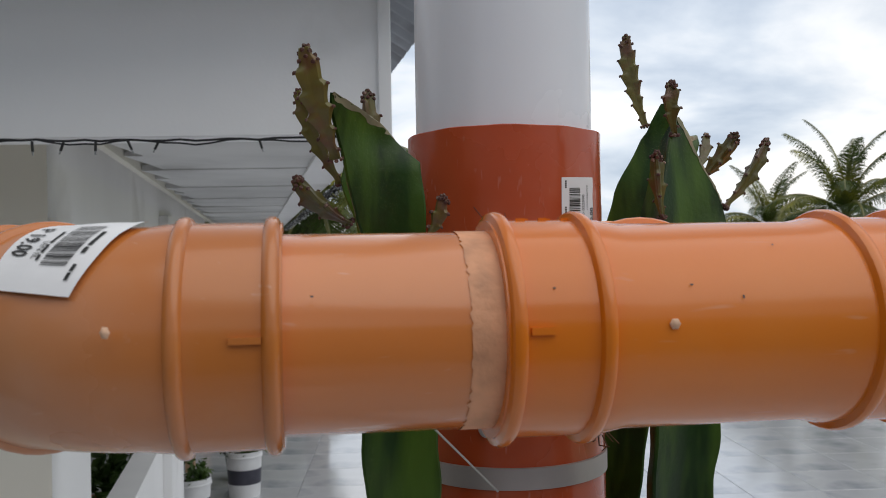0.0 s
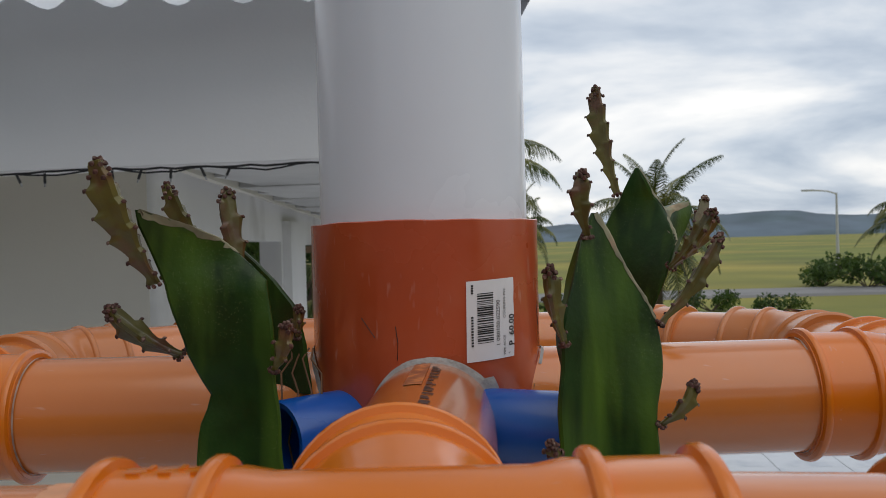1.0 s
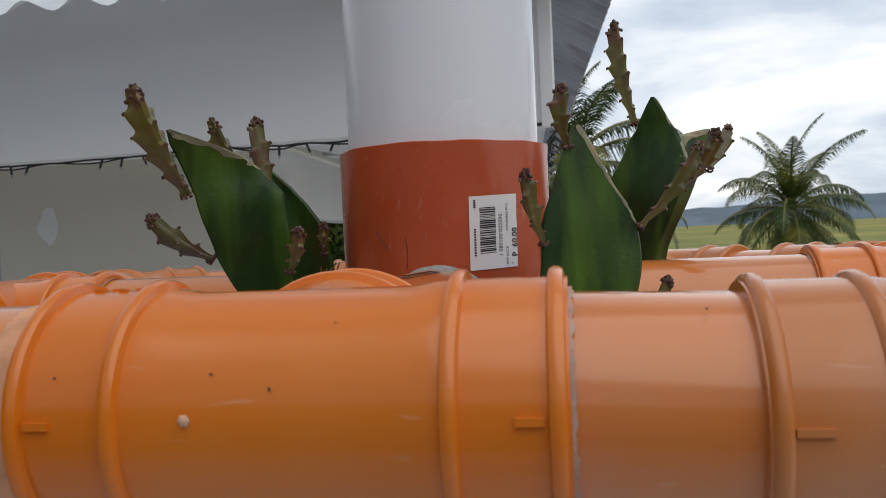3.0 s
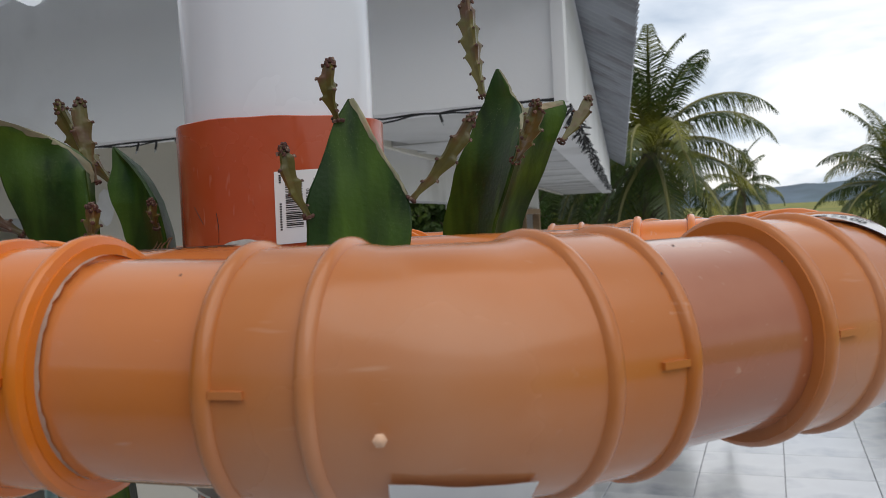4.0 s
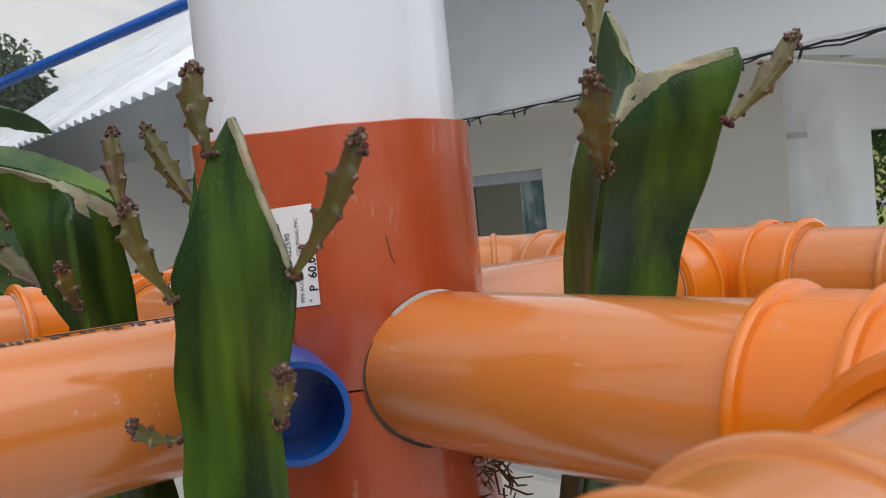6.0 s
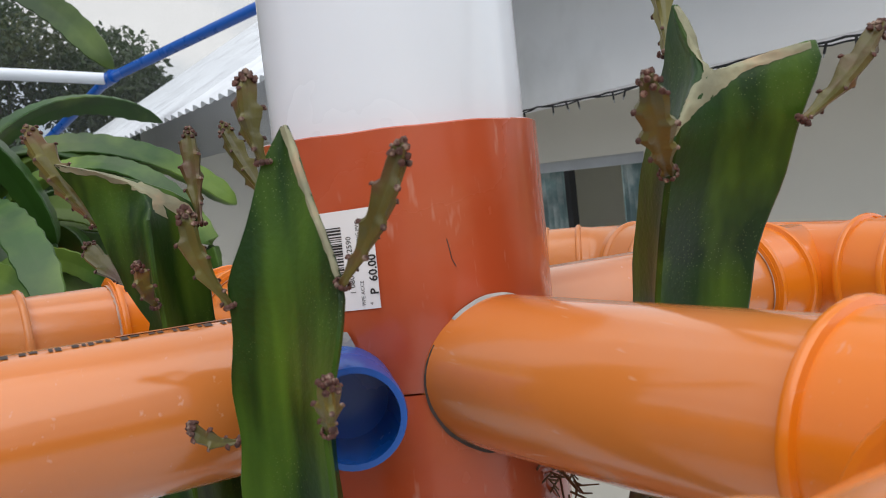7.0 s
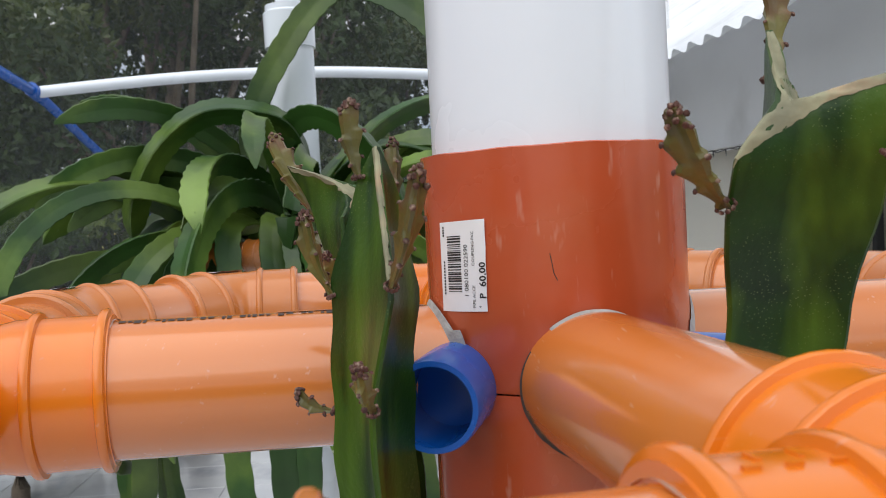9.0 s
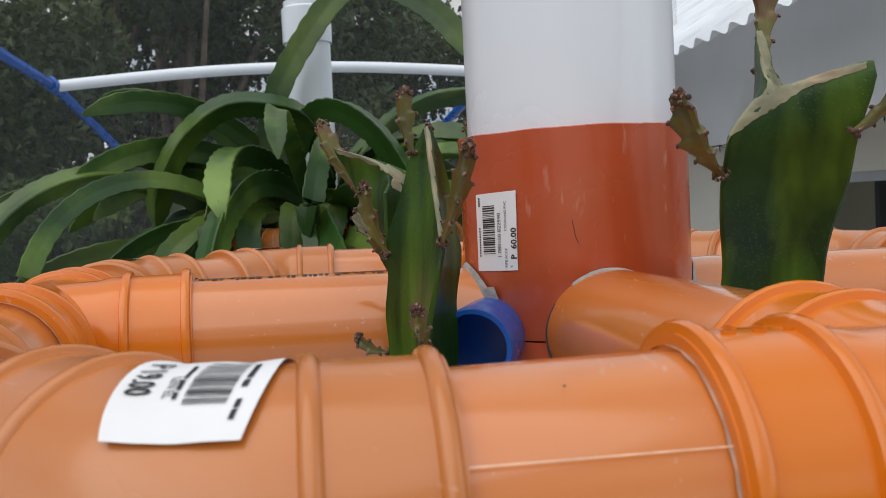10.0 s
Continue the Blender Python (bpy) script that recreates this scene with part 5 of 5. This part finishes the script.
# string lights under the fascias
def string_lights(o, d, length, drop_every, seed, group, messy=0.0):
    rnd = random.Random(seed)
    th = thing("string_lights", (0, 0, 0), "black cable of small fairy lights under the fascia", "string lights", group)
    q = along(o, d)
    pts = []
    n = int(length / 0.03)
    for i in range(n + 1):
        s = length * i / n
        pts.append(q @ Vector((s, -0.004 + 0.006 * messy * rnd.uniform(-1, 1), zed(0.154) - 0.005 * abs(math.sin(s * 4.1)) + 0.0018 * rnd.uniform(-1, 1) - messy * 0.02 * rnd.random())))
    part("cable", rod(pts, 0.0024, 6), M["wire"], th)
    part("cable", rod([p + Vector((0, 0, -0.004 + 0.004 * math.sin(i * 0.9))) for i, p in enumerate(pts)], 0.0019, 6), M["wire"], th)
    s = 0.05
    while s < length:
        for k in range(1 if messy == 0 else 7):
            a = rnd.uniform(-0.5, 0.5) * (1 + 2 * messy)
            p = q @ Vector((s + 0.018 * k * messy, -0.004, zed(0.150 - 0.012 * messy * rnd.random())))
            e = p + Vector((d.x * math.sin(a), d.y * math.sin(a), -math.cos(a))) * 0.020 + Vector((0.020 * messy * rnd.uniform(-1, 1), 0.020 * messy * rnd.uniform(-1, 1), 0))
            lamp = part("bulb_holder", rod([p, e], 0.0026, 6), M["wire"], th)
            part("bulb", rod([e, e + (e - p).normalized() * 0.007], 0.0016, 6), M["bulb"], lamp)
        s += drop_every[rnd.randrange(len(drop_every))]
    return th


string_lights(CORNER + Vector((0, -0.004, 0)), FRONT, 6.4, (0.05, 0.14, 0.19, 0.06), 3, "fairy lights")
string_lights(CORNER + Vector((0.004, 0.03, 0)), SIDE, 6.0, (0.09, 0.12, 0.10), 4, "fairy lights", 1.0)


# ------------------------------------------------------------------ ground, road, far land
def ground_sheet():
    bm = bmesh.new()
    n = 60
    rad = [0.0, 6, 12, 20, 30, 45, 70, 110, 180, 320, 600, 1200, 2400, 4500]
    loops = []
    for r in rad[1:]:
        loops.append([bm.verts.new((r * math.cos(2 * math.pi * k / n), r * math.sin(2 * math.pi * k / n), -0.16 + 0.05 * noise.noise(Vector((r * math.cos(2 * math.pi * k / n) * 0.2, r * math.sin(2 * math.pi * k / n) * 0.2, 0))) * (r > 15))) for k in range(n)])
    c = bm.verts.new((0, 0, -0.16))
    for k in range(n):
        bm.faces.new((c, loops[0][k], loops[0][(k + 1) % n]))
    for a, b in zip(loops, loops[1:]):
        for k in range(n):
            bm.faces.new((a[k], b[k], b[(k + 1) % n], a[(k + 1) % n]))
    return structure("ground", bm, M["grass"], "rough green and straw-yellow field grass", "ground", True)


ground_sheet()


def road():
    bm = bmesh.new()
    prev = None
    for i in range(50):
        x = -60 + i * 4.0
        y = 33.5 + 0.10 * x + 0.0012 * x * x
        row = [bm.verts.new((x, y - 1.9, -0.06)), bm.verts.new((x, y + 1.9, -0.06)), bm.verts.new((x, y + 2.1, -0.24)), bm.verts.new((x, y - 2.1, -0.24))]
        if prev:
            for a, b in ((0, 1), (1, 2), (3, 0)):
                bm.faces.new((prev[a], prev[b], row[b], row[a]))
        prev = row
    bmesh.ops.recalc_face_normals(bm, faces=bm.faces)
    return structure("road", bm, M["asphalt"], "pale grey country road across the fields", "road")


road()


def hills():
    bm = bmesh.new()
    lo, hi, back = [], [], []
    for k in range(181):
        a = radians(20 + k)
        R = 2600
        h = 48 + 30 * noise.noise(Vector((k * 0.055, 0.3, 0))) + 13 * noise.noise(Vector((k * 0.21, 3, 0))) + 5 * noise.noise(Vector((k * 0.7, 8, 0)))
        u = Vector((math.cos(a), math.sin(a), 0))
        lo.append(bm.verts.new(u * R + Vector((0, 0, -3))))
        hi.append(bm.verts.new(u * (R + 350) + Vector((0, 0, max(14, h) * 1.45))))
        back.append(bm.verts.new(u * (R + 900) + Vector((0, 0, -3))))
    for k in range(180):
        bm.faces.new((lo[k], lo[k + 1], hi[k + 1], hi[k]))
        bm.faces.new((hi[k], hi[k + 1], back[k + 1], back[k]))
    bmesh.ops.recalc_face_normals(bm, faces=bm.faces)
    return structure("backdrop", bm, M["hill"], "low forested hills on the horizon, distance haze in their blue colour", "hills", True)


hills()


def street_lamp(at, h):
    la = thing("street_lamp", at, "slim grey street lamp beside the road", "street lamp")
    part("pole", lathe((0, 0, 0), (0, 0, 1), [(0, 0.16), (0.4, 0.15), (0.42, 0.10), (h, 0.055)], 12), M["galv"], la)
    part("arm", rod([(0, 0, h - 0.05), (-0.5, 0, h + 0.12), (-1.3, 0, h + 0.2)], 0.05, 8), M["galv"], la)
    part("lamp_head", box(-1.95, -1.25, -0.14, 0.14, h + 0.14, h + 0.25, 0.04), M["galv"], la)


street_lamp((13.9, 54.5, -0.16), 4.6)


# ------------------------------------------------------------------ trees
def leaf_cloud(name, clumps, per, size, seed, mat, parent, flat=0.5):
    """A crown of many small bent leaves scattered in clumps."""
    rng = np.random.default_rng(seed)
    verts, faces = [], []
    for c, r in clumps:
        k = per
        pos = rng.normal(size=(k, 3))
        pos /= np.linalg.norm(pos, axis=1)[:, None]
        pos = np.array(c) + pos * (np.array(r) * rng.uniform(0.35, 1.0, (k, 1)) ** 0.6)
        for p in pos:
            d = rng.normal(size=3)
            d[2] -= 0.4
            d /= np.linalg.norm(d)
            s = np.cross(d, rng.normal(size=3))
            s /= np.linalg.norm(s)
            nn = np.cross(d, s)
            ln = size * rng.uniform(0.6, 1.4)
            w = ln * 0.28
            b = len(verts)
            verts += [p, p + d * ln * 0.5 + s * w + nn * 0.06 * ln, p + d * ln - nn * 0.1 * ln, p + d * ln * 0.5 - s * w + nn * 0.06 * ln]
            faces += [(b, b + 1, b + 2), (b, b + 2, b + 3)]
    me = mesh_from(name, verts, faces, mat, smooth=False)
    ob = new(name, me)
    ob.parent = parent
    return ob


def polar(b, D, z=-0.16):
    return (D * math.cos(radians(b)), D * math.sin(radians(b)) - 0.45, z)


def broad_tree(at, h, spread, seed, label, leaf=0.16, per=260, mat="foliage"):
    rnd = random.Random(seed)
    tr = thing("tree", at, label, "tree", "garden trees")
    bm = bmesh.new()
    pts = [Vector((0.25 * noise.noise(Vector((seed, i * 0.4, 0))) * i * 0.3, 0.25 * noise.noise(Vector((seed, 5, i * 0.4))) * i * 0.3, h * 0.55 * i / 6)) for i in range(7)]
    sweep(bm, [(p, pts[min(i + 1, 6)] - pts[max(i - 1, 0)], 0.16 * h / 6 * (1 - 0.09 * i)) for i, p in enumerate(pts)], 12)
    clumps = []
    for k in range(17):
        a = k * 2.4 + rnd.random()
        zz = rnd.uniform(0.22, 0.98)
        rr_ = spread * math.sqrt(max(0.05, 1 - ((zz - 0.55) / 0.55) ** 2)) * rnd.uniform(0.45, 1)
        e = Vector((math.cos(a) * rr_, math.sin(a) * rr_, h * zz))
        st = pts[min(6, 2 + k % 5)]
        mid = st.lerp(e, 0.5) + Vector((0, 0, 0.15 * spread))
        sweep(bm, [(st, mid - st, 0.05 * h / 6), (mid, e - st, 0.03 * h / 6), (e, e - mid, 0.012)], 7)
        clumps.append((tuple(e), (spread * rnd.uniform(0.28, 0.46),) * 2 + (spread * rnd.uniform(0.2, 0.34),)))
    bmesh.ops.recalc_face_normals(bm, faces=bm.faces)
    part("trunk", bm, M["trunk"], tr)
    leaf_cloud("crown", clumps, per, leaf, seed, M[mat], tr)
    return tr


for i, (b, D, h, s) in enumerate(((150, 13.5, 3.0, 1.8), (161, 13.5, 3.0, 1.9), (173, 11.5, 3.2, 1.7), (183, 11.6, 5.2, 2.0), (192, 10.5, 6.2, 2.2), (199, 9.2, 6.4, 2.2), (202, 10.0, 6.2, 2.3), (212, 11.5, 5.4, 2.2), (222, 9.5, 6.0, 2.3))):
    broad_tree((D * math.cos(radians(b)), D * math.sin(radians(b)), -0.16), h, s, 30 + i, "dense dark green garden tree behind the net", 0.10, 1300)
broad_tree(polar(206.5, 6.8), 2.75, 0.75, 91, "yellow-green garden tree beyond the net", 0.085, 520, "shrub")
# trees seen through the openings of the house
for i, (b, D, h, s) in enumerate(((110, 15, 4.2, 2.0), (116, 17, 4.8, 2.2), (121, 15, 4.2, 2.0), (104.5, 19, 4.0, 1.8))):
    broad_tree((D * math.cos(radians(b)), D * math.sin(radians(b)), -0.16), h, s, 60 + i, "leafy green tree behind the house", 0.13, 520, "shrub")


def palm(at, trunk_h, fronds, ln, seed, label, lean=(0, 0), leaflets=78, leaf_len=0.74):
    rnd = random.Random(seed)
    tr = thing("coconut_palm", at, label, "palm", "coconut palms")
    bm = bmesh.new()
    rings = []
    for i in range(13):
        f = i / 12
        c = Vector((lean[0] * f * f, lean[1] * f * f, trunk_h * f))
        rings.append((c, Vector((lean[0] * f, lean[1] * f, trunk_h)), (0.17 - 0.06 * f) * (1.0 + 0.07 * (i % 2))))
    sweep(bm, rings, 12)
    bmesh.ops.recalc_face_normals(bm, faces=bm.faces)
    part("trunk", bm, M["trunk"], tr)
    top = Vector((lean[0], lean[1], trunk_h))
    for k in range(fronds):
        az = k * 2.399 + rnd.uniform(-0.2, 0.2)
        el = radians(88 - 150 * (k / fronds) ** 1.1 + rnd.uniform(-9, 9))
        L = ln * rnd.uniform(0.85, 1.1)
        h = Vector((math.cos(az), math.sin(az), 0))
        pts = []
        p, e = top.copy(), el
        n = 14
        for i in range(n + 1):
            pts.append(p.copy())
            p = p + (h * math.cos(e) + Vector((0, 0, math.sin(e)))) * (L / n)
            e -= radians(3.2 + 7.0 * i / n + 1.6 * rnd.random()) * (0.60 if el > 1.15 else 1.15 if el > 0.3 else 0.8)
        verts, faces, mi = [], [], []
        for i in range(n):
            d, u, v = side_frame(pts[i + 1] - pts[i])
            b = len(verts)
            r0, r1 = 0.035 * (1 - i / n) + 0.006, 0.035 * (1 - (i + 1) / n) + 0.006
            for q, r in ((pts[i], r0), (pts[i + 1], r1)):
                verts += [q + u * r, q - u * r, q + v * r]
            for a in range(3):
                faces.append((b + a, b + (a + 1) % 3, b + 3 + (a + 1) % 3, b + 3 + a))
                mi.append(1)
        for j in range(leaflets):
            f = 0.14 + 0.86 * j / (leaflets - 1)
            i = min(n - 1, int(f * n))
            q = pts[i].lerp(pts[i + 1], f * n - i)
            d, u, v = side_frame(pts[i + 1] - pts[i])
            ll = leaf_len * rnd.uniform(0.85, 1.1) * min(1.0, 0.35 + f * 2.6, 0.22 + (1 - f) * 2.0) * (ln / 2.6)
            level = 1 - abs(d.z)
            for sgn in (-1, 1):
                o = (u * sgn * rnd.uniform(0.55, 0.8) + d * rnd.uniform(0.35, 0.6)).normalized()
                hang = Vector((0, 0, -1)) * (0.25 + 0.75 * level)
                w = d * 0.0105 * (ln / 2.6)
                b = len(verts)
                m1 = q + o * ll * 0.42 + hang * ll * 0.14
                verts += [q - w, q + w, m1 + w * 1.1, m1 - w * 1.1, m1 + o * ll * 0.22 + hang * ll * rnd.uniform(0.40, 0.62)]
                faces += [(b, b + 1, b + 2, b + 3), (b + 3, b + 2, b + 4)]
                mi += [0, 0]
        me = mesh_from("frond", verts, faces, [M["frond"], M["frond_rib"]], smooth=False, midx=mi)
        ob = new("frond", me)
        ob.parent = tr
    return tr


palm(polar(86.3, 21.0), 2.40, 36, 2.2, 1, "young coconut palm with arching fronds in the field")
palm(polar(99.5, 11.5), 2.86, 36, 1.85, 2, "coconut palm close beside the house", leaf_len=0.85)
palm(polar(66.2, 17.0), 2.55, 38, 1.9, 3, "coconut palm at the edge of the field")
palm(polar(70.5, 22.0), 2.45, 34, 1.8, 4, "coconut palm at the edge of the field")
palm(polar(95.0, 26.0), 2.6, 18, 1.5, 5, "small coconut palm beyond the house")
palm(polar(104.6, 12.5), 1.3, 14, 2.0, 6, "low coconut palm behind the house")


def bush(at, r, seed, label):
    bs = thing("bush", at, label, "bush", "roadside bushes")
    rnd = random.Random(seed)
    bm = bmesh.new()
    cl = []
    for k in range(7):
        e = Vector((rnd.uniform(-r, r), rnd.uniform(-r, r) * 0.7, r * rnd.uniform(0.3, 0.75)))
        sweep(bm, [(Vector((0, 0, 0)), e, 0.03), (e * 0.6, e, 0.02), (e, e, 0.008)], 6)
        cl.append((tuple(e), (r * 0.5, r * 0.5, r * 0.35)))
    bmesh.ops.recalc_face_normals(bm, faces=bm.faces)
    part("twigs", bm, M["trunk"], bs)
    leaf_cloud("leaves", cl, 130, 0.16 * r, seed, M["shrub"], bs)


for i, (b, D, r) in enumerate(((74.2, 38, 1.4), (76.6, 40, 1.2), (72.0, 39, 1.3), (79, 26, 0.6), (83, 27, 0.7), (69.5, 30, 1.0), (91, 24, 0.9))):
    bush(polar(b, D), r, 80 + i, "low green roadside bush")


# ------------------------------------------------------------------ net canopy
def net_canopy():
    cn = thing("net_canopy", (0, 0, 0), "canopy of white and blue pipes with fine netting", "net canopy")
    eye = Vector((0.45, -0.06, 2.015))

    def at(b, e, D):
        return eye + Vector((math.cos(radians(b)), math.sin(radians(b)), math.tan(radians(e)))) * D
    a, bj = at(-155.1, 8.25, 3.6), at(177.7, 8.45, 3.6)
    mids = []
    for i in range(13):
        f = i / 12
        p = a.lerp(bj, f)
        p.z += 0.045 * math.sin(math.pi * f)
        mids.append(p)
    part("cross_pipe", rod(mids, 0.022, 14), M["white_pipe"], cn, "bowed white pipe")
    feet = []
    for j, up_, dn in ((a, at(-149.5, 11.9, 2.9), at(-158.6, 4.3, 4.3)), (bj, at(166.0, 13.2, 2.7), at(-178.6, 5.0, 4.3))):
        feet.append(dn + (dn - j) * 0.8)
        part("blue_rafter", rod([up_, j, dn, feet[-1]], 0.019, 14), M["blue"], cn, "sloping blue pipe")
        d = (dn - up_).normalized()
        part("pipe_joint", rod([j - d * 0.045, j + d * 0.045], 0.026, 14), M["blue"], cn, "blue pipe joint")
    # legs down to the floor from the lower ends of the rafters
    for q in feet:
        part("leg", rod([(q.x, q.y, 0), (q.x, q.y, q.z)], 0.02, 12), M["blue"], cn)
    # netting hung behind and over
    verts, faces, uvs = [], [], []
    nx, ny = 16, 12
    for i in range(nx + 1):
        for k in range(ny + 1):
            bb = 166 + 46 * i / nx
            e = -6 + 30 * k / ny
            D = 4.4 - 0.9 * max(0, (k / ny - 0.35)) + 0.06 * math.sin(i * 1.1)
            verts.append(at(bb, e, D))
            uvs.append((i / nx * 3.4, k / ny * 2.4))
    for i in range(nx):
        for k in range(ny):
            b0 = i * (ny + 1) + k
            faces.append((b0, b0 + ny + 1, b0 + ny + 2, b0 + 1))
    me = mesh_from("netting", verts, faces, M["net"])
    lay = me.uv_layers.new(name="UVMap")
    for lp in me.loops:
        lay.data[lp.index].uv = uvs[lp.vertex_index]
    ob = new("netting", me)
    ob.parent = cn
    tagged(ob, "fine translucent netting")


net_canopy()


# ------------------------------------------------------------------ pots and pails on the floor
def pail(at, r, h, label):
    p = thing("paint_pail", at, label, "pail", "planted pails")
    part("body", lathe((0, 0, 0), (0, 0, 1), [(0, r * 0.86), (h * 0.86, r * 0.97), (h * 0.87, r * 1.03), (h * 0.90, r * 1.03), (h * 0.91, r * 0.99), (h, r), (h, r * 0.95), (h * 0.85, r * 0.93)], 32), M["pail"], p)
    part("printed_band", lathe((0, 0, h * 0.30), (0, 0, 1), [(0, r * 0.911), (h * 0.32, r * 0.952)], 32, cap0=False, cap1=False), M["label"], p, "dark printed band")
    part("soil", lathe((0, 0, h * 0.82), (0, 0, 1), [(0, r * 0.9), (h * 0.06, r * 0.9), (h * 0.10, r * 0.4)], 20), M["soil"], p)
    rnd = random.Random(int(r * 1000))
    leaf_cloud("leaves", [((rnd.uniform(-r, r) * 0.5, rnd.uniform(-r, r) * 0.5, h * 1.1), (r * 0.5, r * 0.5, h * 0.25)) for _ in range(4)], 40, 0.06, 4, M["shrub"], p)
    return p


def potted(at, r, h, label, mat, leaf, seed, up=1.4):
    p = thing("potted_plant", at, label, "potted plant", "potted plants")
    part("pot", lathe((0, 0, 0), (0, 0, 1), [(0, r * 0.7), (h * 0.85, r * 0.95), (h * 0.86, r * 1.06), (h, r * 1.08), (h, r * 0.95), (h * 0.8, r * 0.9)], 28), M[mat], p)
    part("soil", lathe((0, 0, h * 0.78), (0, 0, 1), [(0, r * 0.85), (h * 0.05, r * 0.85)], 20), M["soil"], p)
    rnd = random.Random(seed)
    leaf_cloud("leaves", [((rnd.uniform(-r, r) * 0.8, rnd.uniform(-r, r) * 0.8, h * rnd.uniform(1.1, up + 0.4)), (r * 0.8, r * 0.8, h * 0.5)) for _ in range(6)], 34, leaf, seed, M["shrub"], p)
    return p


pail((-1.98, 5.75, 0), 0.145, 0.37, "white paint pail reused as a planter on the tiles")
pail((-1.80, 6.60, 0), 0.145, 0.37, "white paint pail with a dark band on the tiles")
potted((-2.45, 5.55, 0), 0.17, 0.30, "leafy potted plant on the tiled floor", "pot", 0.13, 5)
potted((-1.95, 7.10, 0), 0.15, 0.28, "leafy plant in a black pot on the tiles", "black", 0.10, 6)
potted((-2.75, -0.95, 0), 0.16, 0.30, "trailing plant in a black pot beneath the tower", "black", 0.12, 7)


# ------------------------------------------------------------------ tiled terrace
def terrace():
    slab = structure("floor", box(-9.0, 9.0, -6.0, 15.0, -0.30, -0.012), M["grout"], "pale grey glazed tile terrace floor", "floor")
    bm = bmesh.new()
    g, s = 0.0025, 0.6
    add_box(bm, -s / 2 + g, s / 2 - g, -s / 2 + g, s / 2 - g, -0.012, 0.0)
    bmesh.ops.bevel(bm, geom=[e for e in bm.edges if all(v.co.z > -0.001 for v in e.verts)], offset=0.002, segments=1, affect="EDGES")
    bmesh.ops.recalc_face_normals(bm, faces=bm.faces)
    me = bpy.data.meshes.new("tile")
    bm.to_mesh(me)
    bm.free()
    me.materials.append(M["tile"])
    turn = Matrix.Rotation(radians(4), 4, "Z")
    rest_v, rest_f = [], []
    for i, j in itertools.product(range(-14, 15), range(-9, 25)):
        c = turn @ Vector((i * s, j * s, 0))
        if abs(c.x) > 8.6 or not -5.6 < c.y < 14.6:
            continue
        if -3.4 < c.x < 3.3 and 3.0 < c.y < 12.6:
            ob = new("tile", me)
            ob.parent = slab
            ob.matrix_basis = Matrix.Translation(c) @ turn
        else:
            b = len(rest_v)
            for v in me.vertices:
                rest_v.append(turn @ v.co + c)
            rest_f += [tuple(b + k for k in p.vertices) for p in me.polygons]
    rest = new("tiles", mesh_from("tiles", rest_v, rest_f, M["tile"], smooth=False))
    rest.parent = slab
    tagged(rest, "pale glazed floor tiles", kind="stuff")


terrace()

# plain unseen wall, added to close the terrace and block low southern light
structure("wall_south", box(-4.2, 8.0, -3.75, -3.60, 0.0, 2.6, 0.004), M["dark"], "plain dim unseen wall added to block low light from the south")
